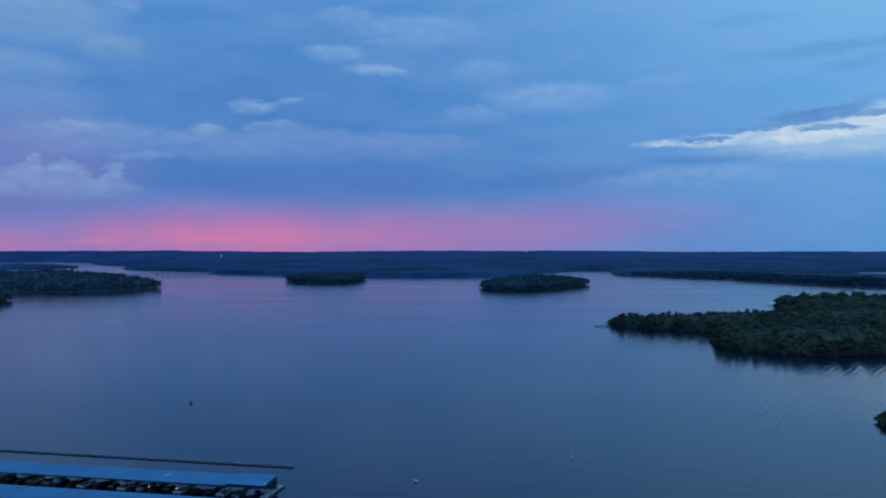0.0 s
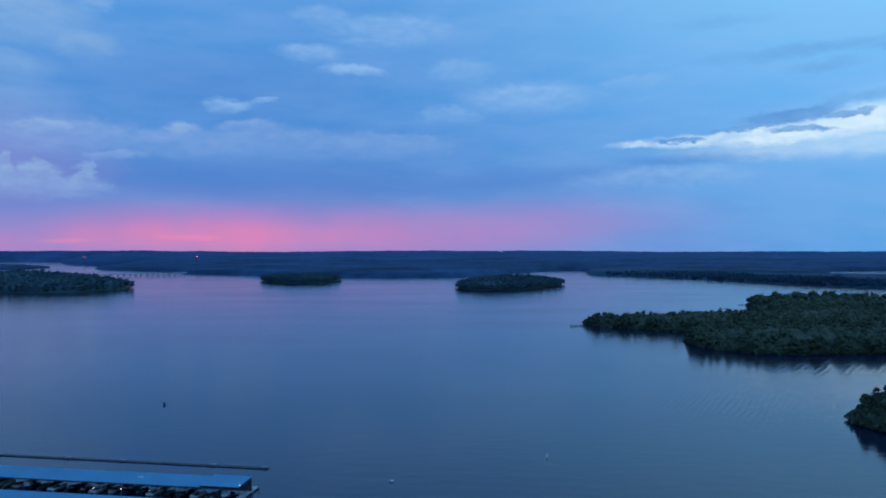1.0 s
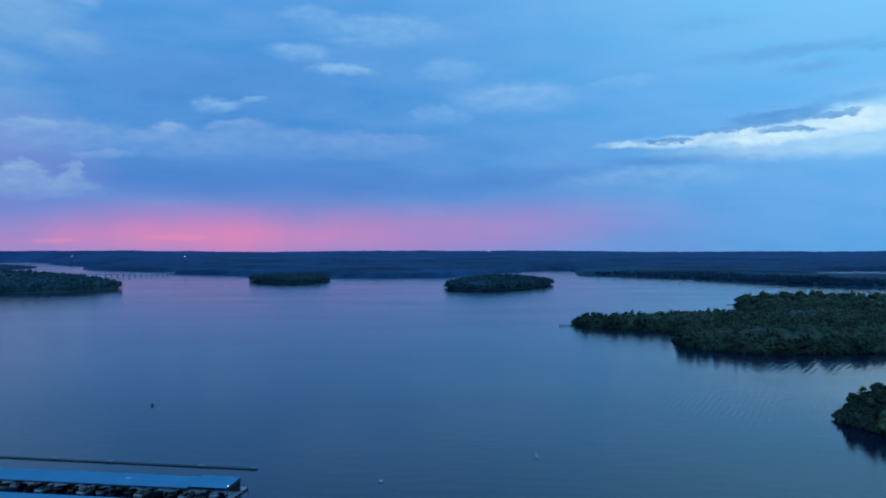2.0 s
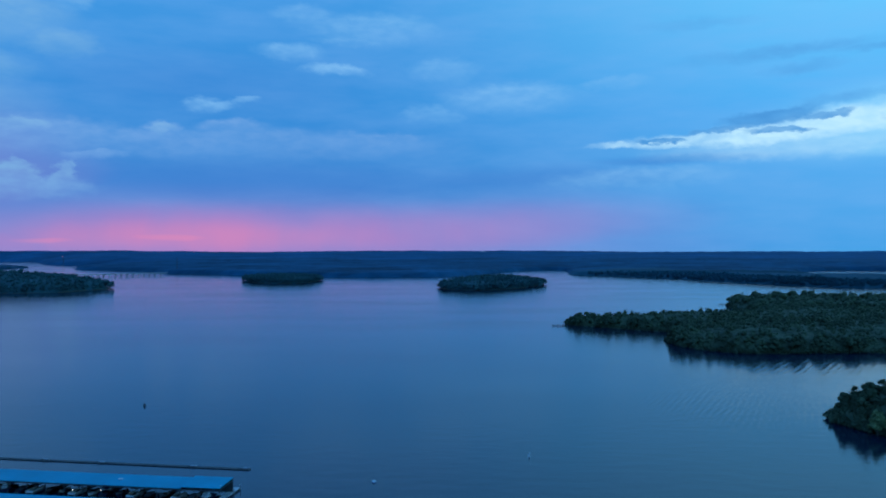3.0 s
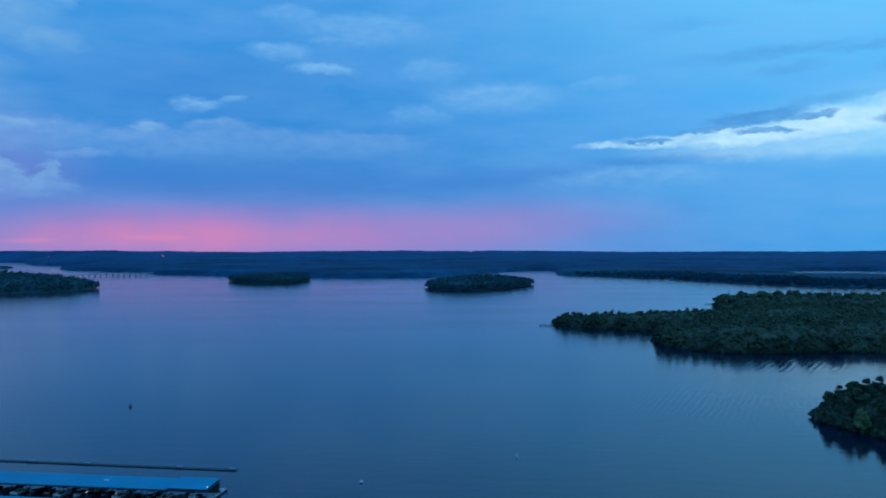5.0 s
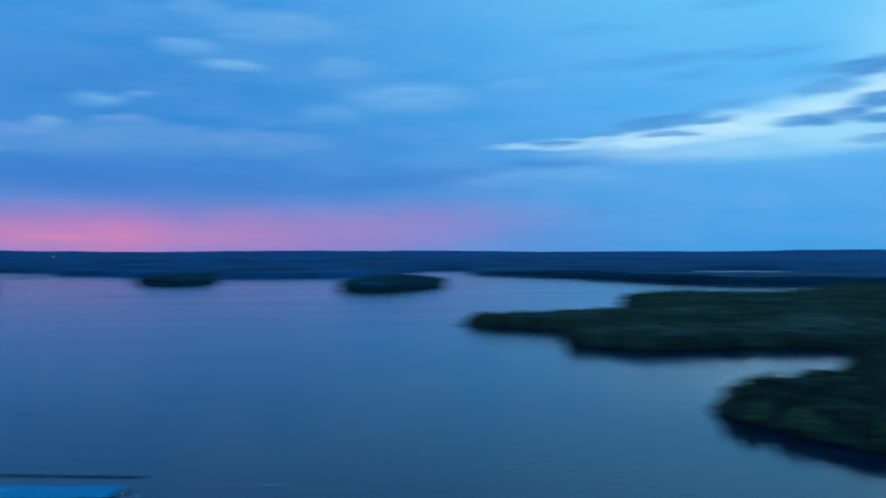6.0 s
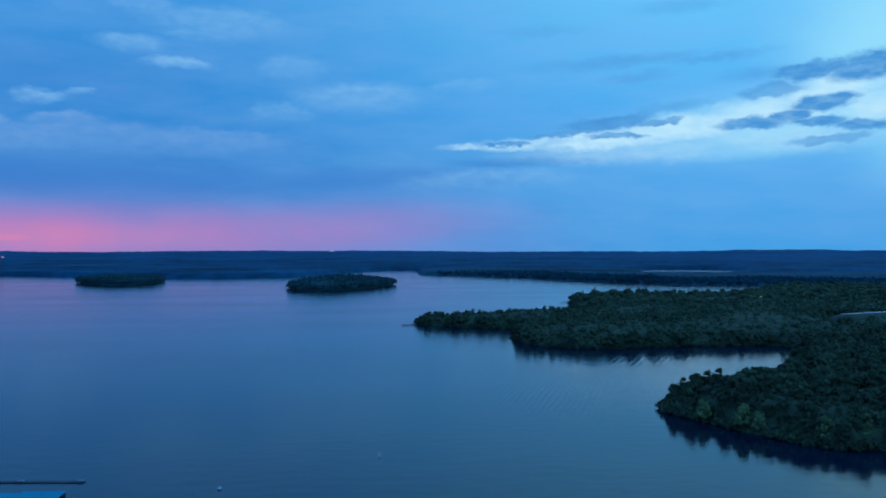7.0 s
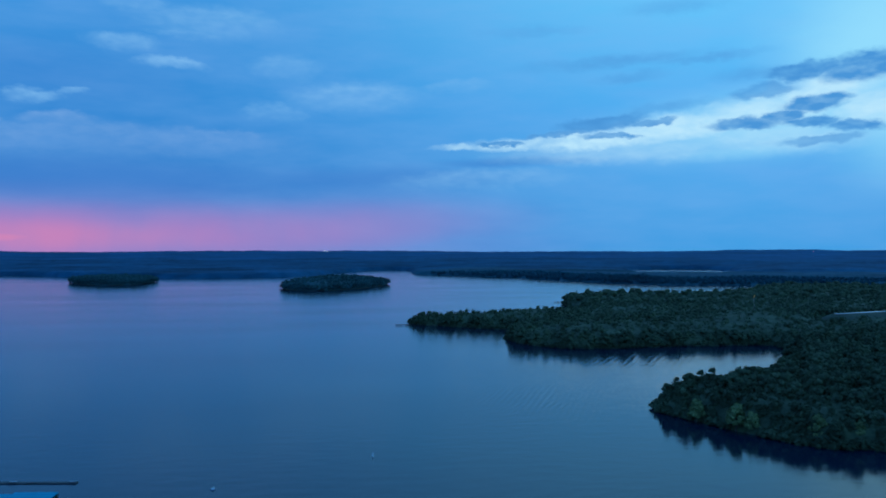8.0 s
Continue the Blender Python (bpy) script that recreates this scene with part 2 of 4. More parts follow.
def water_material():
    mat = bpy.data.materials.new("lake_water")
    mat.use_nodes = True
    nt = mat.node_tree
    bsdf = nt.nodes["Principled BSDF"]
    bsdf.inputs["IOR"].default_value = 1.333
    geo = nt.nodes.new("ShaderNodeNewGeometry")

    def noise_of(scale, stretch, detail):
        m = nt.nodes.new("ShaderNodeMapping")
        m.inputs["Scale"].default_value = (scale, scale * stretch, scale)
        m.inputs["Rotation"].default_value = (0, 0, radians(12))
        nt.links.new(geo.outputs["Position"], m.inputs[0])
        n = nt.nodes.new("ShaderNodeTexNoise")
        n.inputs["Scale"].default_value, n.inputs["Detail"].default_value = 1, detail
        nt.links.new(m.outputs[0], n.inputs["Vector"])
        return n.outputs[0]

    # Calm and wind-ruffled patches.
    def near(centre, full, none):
        d = nt.nodes.new("ShaderNodeVectorMath")
        d.operation = "DISTANCE"
        d.inputs[1].default_value = (*centre, 0)
        nt.links.new(geo.outputs["Position"], d.inputs[0])
        m = nt.nodes.new("ShaderNodeMapRange")
        m.interpolation_type = "SMOOTHSTEP"
        m.inputs[1].default_value, m.inputs[2].default_value = none, full
        nt.links.new(d.outputs["Value"], m.inputs[0])
        return m.outputs[0]

    def calc(op, a, b):
        n = nt.nodes.new("ShaderNodeMath")
        n.operation = op
        for i, v in enumerate((a, b)):
            if isinstance(v, (int, float)):
                n.inputs[i].default_value = v
            else:
                nt.links.new(v, n.inputs[i])
        return n.outputs[0]

    gloss = nt.nodes.new("ShaderNodeMapRange")
    gloss.inputs[1].default_value, gloss.inputs[2].default_value = 0.35, 0.65
    gloss.inputs[3].default_value, gloss.inputs[4].default_value = 0.11, 0.15
    nt.links.new(noise_of(0.004, 3.0, 4), gloss.inputs[0])
    # The lee of the near headland lies calmer.
    lee = near((178, 256), 30, 88)
    nt.links.new(calc("SUBTRACT", gloss.outputs[0], calc("MULTIPLY", lee, 0.06)), bsdf.inputs["Roughness"])
    # Deep blue open water, silty shallows along the headland.
    depth = nt.nodes.new("ShaderNodeMix")
    depth.data_type = "RGBA"
    depth.inputs[6].default_value, depth.inputs[7].default_value = (0.0007, 0.013, 0.039, 1), (0.002, 0.016, 0.036, 1)
    nt.links.new(lee, depth.inputs[0])
    nt.links.new(depth.outputs[2], bsdf.inputs["Base Color"])
    # Two trains of small ripples off the cove.
    ripples = None
    for centre, reach, lean, period, high in (((133, 324), 66, 27, 2.5, 0.036), ((208, 427), 55, 34, 3.4, 0.05)):
        k = 2 * math.pi / period
        d = nt.nodes.new("ShaderNodeVectorMath")
        d.operation = "DOT_PRODUCT"
        d.inputs[1].default_value = (k * math.cos(radians(lean)), -k * math.sin(radians(lean)), 0)
        nt.links.new(geo.outputs["Position"], d.inputs[0])
        bend = calc("ADD", d.outputs["Value"], calc("MULTIPLY", noise_of(0.05, 1.0, 2), 9.0))
        wave = calc("MULTIPLY", calc("MULTIPLY", calc("SINE", bend, 0), high), near(centre, reach * 0.2, reach))
        ripples = wave if ripples is None else calc("ADD", ripples, wave)
    normal = None
    for scale, stretch, height, power in ((0.9, 1.6, 0.05, 0.35), (0.12, 1.8, 0.14, 0.55)):
        b = nt.nodes.new("ShaderNodeBump")
        b.inputs["Strength"].default_value, b.inputs["Distance"].default_value = power, height
        nt.links.new(noise_of(scale, stretch, 3), b.inputs["Height"])
        if normal:
            nt.links.new(normal, b.inputs["Normal"])
        normal = b.outputs[0]
    b = nt.nodes.new("ShaderNodeBump")
    b.inputs["Strength"].default_value, b.inputs["Distance"].default_value = 1.0, 1.0
    nt.links.new(ripples, b.inputs["Height"])
    nt.links.new(normal, b.inputs["Normal"])
    nt.links.new(b.outputs[0], bsdf.inputs["Normal"])
    return mat


WATER = water_material()
SOIL = material("shore_soil", (0.06, 0.07, 0.04), 0.95, spread=0.35, scale=0.05, fine=0.6)
LEAF = material("dark_foliage", (0.080, 0.100, 0.052), 0.8, spread=0.42, scale=0.06, fine=0.7, island=0.1)
LEAF_PALE = material("pale_foliage", (0.20, 0.235, 0.095), 0.75, spread=0.3, scale=0.3, fine=1.5, island=0.3)
# Aerial haze is painted into the far leaf colours, bluer with distance.
LEAF_FAR_HAZE = material("far_haze_foliage", (0.010, 0.083, 0.142), 0.9, spread=0.45, scale=0.004, fine=0.03)
LEAF_HORIZON_HAZE = material("horizon_haze_foliage", (0.012, 0.100, 0.185), 0.9, spread=0.3, scale=0.003, fine=0.02)
# Island leaves are shifted towards blue to stand for the haze before them.
LEAF_ISLE_HAZE = material("island_haze_foliage", (0.042, 0.108, 0.110), 0.85, spread=0.25, scale=0.03, fine=0.3)
# A weaker haze tint in the leaf colour for the nearer far shore.
LEAF_INLET_HAZE = material("inlet_haze_foliage", (0.022, 0.088, 0.112), 0.9, spread=0.35, scale=0.006, fine=0.05)
BARK = material("bark", (0.12, 0.095, 0.07), 0.9, spread=0.3, scale=0.8, fine=6)
ROOF_BLUE = material("blue_roof_metal", (0.002, 0.36, 0.47), 0.45, 0.0, spread=0.08, scale=0.12, fine=1.2, per_object=0.05)
DOCK = material("weathered_dock_wood", (0.11, 0.10, 0.09), 0.85, spread=0.3, scale=0.4, fine=4)
TYRE = material("dark_float", (0.03, 0.032, 0.035), 0.7, spread=0.3, scale=0.6, fine=5)
STEEL = material("galvanised_steel", (0.42, 0.43, 0.44), 0.45, 0.8, spread=0.15, scale=1, fine=8)


# ---- helpers for meshes ----
def mesh_from(name, verts, faces):
    me = bpy.data.meshes.new(name)
    me.from_pydata(np.asarray(verts, dtype=float), [], np.asarray(faces, dtype=int) if isinstance(faces, np.ndarray) else faces)
    me.update()
    return me


def part(name, bm, mat, parent, label=""):
    if isinstance(bm, bpy.types.Mesh):
        me = bm
    else:
        me = bpy.data.meshes.new(name)
        bm.to_mesh(me)
        bm.free()
    if not me.materials:
        me.materials.append(mat)
    ob = new(name, me)
    ob.parent = parent
    if label:
        ob["label"] = label
    return ob


def thing(name, m, label, category, group="", kind=""):
    ob = new(name)
    ob.empty_display_size = 0.2
    ob.matrix_basis = m
    return tagged(ob, label, category, group, kind)


def box(bm, lo, hi, bevel=0.0):
    made = bmesh.ops.create_cube(bm, size=1.0)["verts"]
    for v in made:
        for i in range(3):
            v.co[i] = lo[i] if v.co[i] < 0 else hi[i]
    if bevel:
        edges = list({e for v in made for e in v.link_edges})
        bmesh.ops.bevel(bm, geom=edges, offset=bevel, segments=1, affect="EDGES")
    return bm


def rod(bm, a, b, r1, r2=None, sides=8):
    a, b = Vector(a), Vector(b)
    q = (b - a).to_track_quat("Z", "Y").to_matrix().to_4x4()
    bmesh.ops.create_cone(bm, cap_ends=True, segments=sides, radius1=r1, radius2=r1 if r2 is None else r2, depth=(b - a).length,
                          matrix=Matrix.Translation((a + b) / 2) @ q)
    return bm


# ---- the lie of the land: shore lines on the plan, in metres ----
MAINLAND = [(153, 299), (150, 288), (153, 277), (158, 262), (163, 245), (171, 227), (187, 218), (202, 182), (216, 115), (369, 32), (1379, 243),
            (1187, 742), (789, 1173), (621, 983), (540, 926), (474, 942), (420, 966), (354, 914), (334, 849), (320, 777), (298, 711), (250, 709),
            (191, 682), (149, 686), (131, 690), (135, 673), (159, 647), (187, 621), (202, 599), (184, 577), (172, 549), (172, 523), (180, 499),
            (207, 484), (261, 485), (306, 483), (327, 473), (312, 440), (262, 378), (231, 344), (200, 327), (168, 314)]
FAR_SHORE = [(1145, 715), (954, 1288), (827, 1293), (705, 1299), (649, 1397), (627, 1483), (576, 1633), (552, 1745), (468, 1905), (392, 1967),
             (407, 2084), (462, 2358), (414, 2435), (318, 2328), (220, 2127), (152, 1958), (73, 1857), (-101, 1824), (-230, 1900), (-405, 2027),
             (-483, 2073), (-606, 2172), (-665, 2339), (-866, 2466), (-979, 2606), (-1022, 2764), (-922, 2896), (-1126, 3146), (-1326, 3258),
             (-1640, 4020), (-1950, 4300), (-2230, 4190), (-2560, 4000), (-2950, 3700), (-5200, 3000), (-5200, 6500), (0, 7000), (6000, 5000),
             (6000, 0), (3000, 300)]
SPIT = [(-1185, 2851), (-1173, 2606), (-1257, 2534), (-1325, 2570), (-1443, 2222), (-1552, 2390), (-1447, 2807), (-1282, 2851)]
BACK_LAKE = [(915, 1945), (995, 1872), (1097, 1826), (1256, 1986), (1358, 2217), (1258, 2366), (1102, 2311)]
WEST_ISLE = [(-433, 1332), (-441, 1285), (-462, 1267), (-473, 1200), (-533, 1185), (-619, 1200), (-675, 1216), (-792, 1303), (-884, 1520),
             (-797, 1546), (-696, 1546), (-574, 1495), (-474, 1403)]
WEST_POINT = [(-946, 1900), (-941, 1824), (-1033, 1862), (-1178, 2121), (-1120, 2172)]
ISLET = [(-502, 992), (-500, 970), (-539, 970), (-575, 1037), (-529, 1025)]
ISLE_A = [(-296, 1615), (-254, 1520), (-201, 1495), (-165, 1533), (-145, 1659), (-178, 1754), (-266, 1806), (-307, 1721)]
ISLE_B = [(52, 1342), (65, 1258), (110, 1233), (173, 1276), (250, 1448), (248, 1520), (185, 1600), (98, 1546)]
MARINA_SHORE = [(-900, -500), (-300, -260), (300, -300), (900, -420), (4000, -600), (4000, -5500), (-5500, -5500), (-5500, -200)]
# A road on an embankment, the one treeless place.
ROAD = ((426, 551), (624, 620))


def shore_line(points, rough=0.006):
    """The plan's corners rounded off, with small coves and points along the shore."""
    p = np.array(points, dtype=float)
    for _ in range(2):
        nxt = np.roll(p, -1, axis=0)
        p = np.stack([0.8 * p + 0.2 * nxt, 0.2 * p + 0.8 * nxt], 1).reshape(-1, 2)
    out = []
    for a, b in zip(p, np.roll(p, -1, axis=0)):
        reach = np.hypot(*((a + b) / 2))
        n = max(1, int(np.hypot(*(b - a)) / max(4.0, 0.009 * reach)))
        for i in range(n):
            c = a + (b - a) * i / n
            s = rough * reach
            out.append((c[0] + s * noise.noise((c[0] / (6 * s + 1), c[1] / (6 * s + 1), 3.1)), c[1] + 2 * s * noise.noise((c[0] / (6 * s + 1), c[1] / (6 * s + 1), 9.7))))
    return np.array(out)


class Shore:
    def __init__(self, points):
        self.line = shore_line(points)
        self.a, self.b = self.line, np.roll(self.line, -1, axis=0)

    def inside(self, x, y):
        """Metres from the shore, positive on the land."""
        best, cross = np.full(x.shape, 1e12), np.zeros(x.shape, dtype=bool)
        for (ax, ay), (bx, by) in zip(self.a, self.b):
            dx, dy = bx - ax, by - ay
            t = np.clip(((x - ax) * dx + (y - ay) * dy) / (dx * dx + dy * dy + 1e-9), 0, 1)
            best = np.minimum(best, (ax + t * dx - x) ** 2 + (ay + t * dy - y) ** 2)
            if ay != by:
                cross ^= ((ay > y) != (by > y)) & (x < dx * (y - ay) / dy + ax)
        return np.where(cross, 1, -1) * np.sqrt(best)


SHORES = {"mainland": Shore(MAINLAND), "far": Shore(FAR_SHORE), "spit": Shore(SPIT), "west": Shore(WEST_ISLE), "point": Shore(WEST_POINT),
          "islet": Shore(ISLET), "isle_a": Shore(ISLE_A), "isle_b": Shore(ISLE_B), "marina": Shore(MARINA_SHORE)}
LAKE = Shore(BACK_LAKE)
HILL = {"mainland": 4.0, "far": 4.0, "spit": 2.5, "west": 23.0, "point": 4.0, "islet": 2.0, "isle_a": 5.0, "isle_b": 9.0, "marina": 6.0}


def wavy(x, y, size):
    """Smooth rolling values between -1 and 1."""
    u, v = x / size, y / size
    return (np.sin(u + 1.3 * np.sin(0.7 * v + 1)) + np.sin(1.7 * v + 0.6 * u + 2.1 * np.sin(0.45 * u)) + np.sin(2.3 * u - 1.4 * v + 0.5)) / 3


def off_road(x, y, nearer=0.0):
    """Metres from the road's middle line, or from a line that lies nearer to the lake by so much."""
    (ax, ay), (bx, by) = ROAD
    k = 1 - nearer / 720
    ax, ay, bx, by = ax * k, ay * k, bx * k, by * k
    t = np.clip(((x - ax) * (bx - ax) + (y - ay) * (by - ay)) / ((bx - ax) ** 2 + (by - ay) ** 2), 0, 1)
    return np.hypot(ax + t * (bx - ax) - x, ay + t * (by - ay) - y)


def treeless(x, y):
    return off_road(x, y, 14) < 20


def ground_height(x, y):
    """Height of the ground, and metres from the shore (negative under water)."""
    s, hill = np.full(x.shape, -1e9), np.zeros(x.shape)
    for name, shore in SHORES.items():
        d = shore.inside(x, y)
        hill = np.where(d > s, HILL[name], hill)
        s = np.maximum(s, d)
    s = np.minimum(s, -LAKE.inside(x, y))
    r = np.hypot(x, y)
    az = np.degrees(np.arctan2(x, y))
    up = hill * (1 - np.exp(-np.maximum(s, 0) / 70)) * (0.8 + 0.35 * wavy(x, y, 90))
    swell = np.clip((r - 2100) / 2750, 0, 1.2)
    rise = np.where(y > 0, swell * 37 + 4.5 * np.sqrt(swell) * wavy(x, y, 420), swell * 20)
    for at, wide, high in ((32.2, 1.6, 4), (36.0, 2.0, 5), (41, 2.0, 6)):
        rise += high * np.exp(-((az - at) / wide) ** 2) * np.clip((r - 3900) / 900, 0, 1)
    up += rise * np.clip(s / 200, 0, 1)
    up += 9.0 * np.exp(-(off_road(x, y) / 14) ** 2)
    land = np.minimum(0.4 * s, 0.6) + np.where(s > 0, up * np.clip(s / 30, 0, 1), 0)
    return np.where(s > 0, land, np.maximum(0.3 * s, -4)), s


def build_ground():
    az = np.radians(np.concatenate([np.arange(-36, 50, 0.33), np.arange(50, 324, 4.0)]))
    r = [30.0]
    while r[-1] < 4960:
        r.append(r[-1] * (1.011 if r[-1] > 200 else 1.15))
    r = np.array(r)
    A, R = np.meshgrid(az, r)
    x, y = R * np.sin(A), R * np.cos(A)
    z, _ = ground_height(x, y)
    n, m = len(r), len(az)
    verts = np.concatenate([np.stack([x, y, z], -1).reshape(-1, 3), [(0, 0, -4)]])
    i, j = np.meshgrid(np.arange(n - 1), np.arange(m), indexing="ij")
    k = (j + 1) % m
    faces = np.stack([i * m + j, i * m + k, (i + 1) * m + k, (i + 1) * m + j], -1).reshape(-1, 4)[:, ::-1].tolist()
    faces += [(n * m, j, (j + 1) % m) for j in range(m)]
    me = mesh_from("ground", verts, faces)
    me.polygons.foreach_set("use_smooth", np.ones(len(me.polygons), dtype=bool))
    me.materials.append(SOIL)
    tagged(new("ground", me), "earthen lake shores and low wooded hills under the trees", "ground", kind="structure")


def build_water():
    bm = bmesh.new()
    bmesh.ops.create_circle(bm, cap_ends=True, segments=256, radius=4950)
    me = bpy.data.meshes.new("water")
    bm.to_mesh(me)
    bm.free()
    me.materials.append(WATER)
    tagged(new("water", me), "calm blue lake water reflecting the dusk sky", "water", kind="structure")


def build_canopy():
    """The closed roof of leaves over the distant woods."""
    BARE = -12345.0
    az = np.radians(np.arange(-31, 47, 0.16))
    r = [240.0]
    while r[-1] < 4950:
        r.append(r[-1] * 1.008)
    A, R = np.meshgrid(az, np.array(r))
    x, y = R * np.sin(A), R * np.cos(A)
    z, s = ground_height(x, y)
    s = np.where(treeless(x, y), BARE, s)
    rng = np.random.default_rng(8)
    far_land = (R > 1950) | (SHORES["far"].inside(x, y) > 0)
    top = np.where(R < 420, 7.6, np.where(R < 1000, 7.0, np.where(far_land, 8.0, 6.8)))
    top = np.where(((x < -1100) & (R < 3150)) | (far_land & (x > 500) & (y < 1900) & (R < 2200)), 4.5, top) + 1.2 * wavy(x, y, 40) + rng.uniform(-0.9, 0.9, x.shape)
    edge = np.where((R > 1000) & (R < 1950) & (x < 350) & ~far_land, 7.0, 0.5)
    z = np.where(s > edge, z + top * np.sqrt(np.clip((s - edge) / 12, 0, 1)), -0.6)
    n, m = x.shape
    i, j = np.meshgrid(np.arange(n - 1), np.arange(m - 1), indexing="ij")
    quads = np.stack([i * m + j, (i + 1) * m + j, (i + 1) * m + j + 1, i * m + j + 1], -1).reshape(-1, 4)
    ok = (s.ravel()[quads] > edge.ravel()[quads]).any(1) & (s.ravel()[quads] != BARE).all(1)
    # Distance bands, with wavering edges, that pick how much haze the leaf colour holds.
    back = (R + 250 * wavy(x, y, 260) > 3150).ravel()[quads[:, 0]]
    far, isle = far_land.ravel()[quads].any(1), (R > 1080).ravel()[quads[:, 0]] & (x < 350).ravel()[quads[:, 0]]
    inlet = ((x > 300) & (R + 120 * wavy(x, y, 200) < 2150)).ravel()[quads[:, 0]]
    for name, which, mat, label in (("woodland", ok & ~far & ~isle, LEAF, "closed dark green canopy of the lakeside woods"),
                                    ("island_woodland", ok & ~far & isle, LEAF_ISLE_HAZE, "closed dark green canopy of the lake islands, tinted blue for haze"),
                                    ("horizon_woodland", ok & far & back, LEAF_HORIZON_HAZE, "woods on the last low hills, pale blue haze painted into their colour"),
                                    ("inlet_woodland", ok & far & ~back & inlet, LEAF_INLET_HAZE, "dark green woods along the far side of the inlet, slight haze in their colour"),
                                    ("distant_woodland", ok & far & ~back & ~inlet, LEAF_FAR_HAZE, "woods that roll out to the horizon, blue haze painted into their colour")):
        used, faces = np.unique(quads[which], return_inverse=True)
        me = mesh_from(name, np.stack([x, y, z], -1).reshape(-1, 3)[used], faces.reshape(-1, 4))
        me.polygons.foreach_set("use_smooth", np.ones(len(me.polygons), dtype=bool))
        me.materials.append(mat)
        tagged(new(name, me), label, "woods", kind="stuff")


build_ground()
build_water()
build_canopy()


# ---- trees ----
def ico(subdiv=1):
    bm = bmesh.new()
    bmesh.ops.create_icosphere(bm, subdivisions=subdiv, radius=1)
    v = np.array([p.co[:] for p in bm.verts])
    f = np.array([[q.index for q in p.verts] for p in bm.faces])
    bm.free()
    return v, f


ICO1, ICO2 = ico(1), ico(2)


def crown_shape(rng, high, wide, lobes, sprays, size, core=ICO1, flat=0.8):
    """Leaf mass of one tree: dark inner lobes and many small leaf sprays round them, on a trunk foot at the origin."""
    verts, tris, n = [], [], 0
    centres = []
    for i in range(lobes):
        a, q = i * 2.4 + rng.uniform(0, 0.9), math.sqrt((i + 0.4) / lobes)
        up = high * (0.86 - 0.60 * q ** 1.6 + rng.uniform(-0.08, 0.08))
        c = np.array([math.cos(a) * q * wide * 0.62, math.sin(a) * q * wide * 0.62, up])
        centres.append((c, wide * rng.uniform(0.85, 1.25) * 1.48 / math.sqrt(lobes + 2.5)))
    for c, r in centres:
        v = core[0] * (1 + 0.35 * rng.uniform(-1, 1, (len(core[0]), 1))) * np.array([r, r, r * flat]) * 0.74 + c
        verts.append(v)
        tris.append(core[1] + n)
        n += len(v)
    if sprays:
        k = rng.integers(0, lobes, sprays)
        d = rng.normal(size=(sprays, 3))
        d /= np.linalg.norm(d, axis=1, keepdims=True)
        d[:, 2] = np.where(d[:, 2] < -0.45, -d[:, 2], d[:, 2])
        cc = np.array([c for c, _ in centres])[k]
        rr = np.array([r for _, r in centres])[k][:, None]
        at = cc + d * rr * rng.uniform(0.65, 1.2, (sprays, 1)) * np.array([1, 1, flat])
        t1 = np.cross(d, rng.normal(size=(sprays, 3)))
        t1 /= np.linalg.norm(t1, axis=1, keepdims=True) + 1e-9
        t2 = np.cross(d, t1) + 0.7 * d * rng.uniform(-1, 1, (sprays, 1))
        s = size * rng.uniform(0.55, 1.25, (sprays, 1))
        quad = np.stack([at - t1 * s, at + t2 * s * 0.8, at + t1 * s, at - t2 * s * 0.8 + d * s * 0.4], 1)
        verts.append(quad.reshape(-1, 3))
        base = n + 4 * np.arange(sprays)[:, None]
        tris.append(np.concatenate([base + [0, 1, 2], base + [0, 2, 3]]))
    return np.concatenate(verts), np.concatenate(tris)


def trunk_shape(rng, high, wide):
    """Tapered, slightly bent trunk with limbs that reach into the crown."""
    bm = bmesh.new()
    r = 0.022 * high + 0.05
    bend = rng.uniform(-0.3, 0.3, 2)
    mid, top = (bend[0], bend[1], high * 0.38), (bend[0] * 1.5, bend[1] * 1.5, high * 0.78)
    rod(bm, (0, 0, -0.5), mid, r, r * 0.75, 7)
    rod(bm, mid, top, r * 0.75, r * 0.25, 6)
    for i in range(5):
        a = i * 1.257 + rng.uniform(-0.3, 0.3)
        z = high * rng.uniform(0.3, 0.5)
        out = wide * rng.uniform(0.4, 0.6)
        rod(bm, (bend[0], bend[1], z), (math.cos(a) * out, math.sin(a) * out, z + high * rng.uniform(0.15, 0.3)), r * 0.4, r * 0.12, 5)
    return bm


def trunk_tris(high):
    """Plain tapered trunk for trees deep in a wood."""
    a = np.arange(5) * 2 * math.pi / 5
    r = 0.02 * high + 0.05
    low = np.stack([np.cos(a) * r, np.sin(a) * r, np.full(5, -0.5)], 1)
    top = np.stack([np.cos(a) * r * 0.5, np.sin(a) * r * 0.5, np.full(5, high * 0.6)], 1)
    j = np.arange(5)
    k = (j + 1) % 5
    return np.concatenate([low, top]), np.concatenate([np.stack([j, k, k + 5], 1), np.stack([j, k + 5, j + 5], 1)])


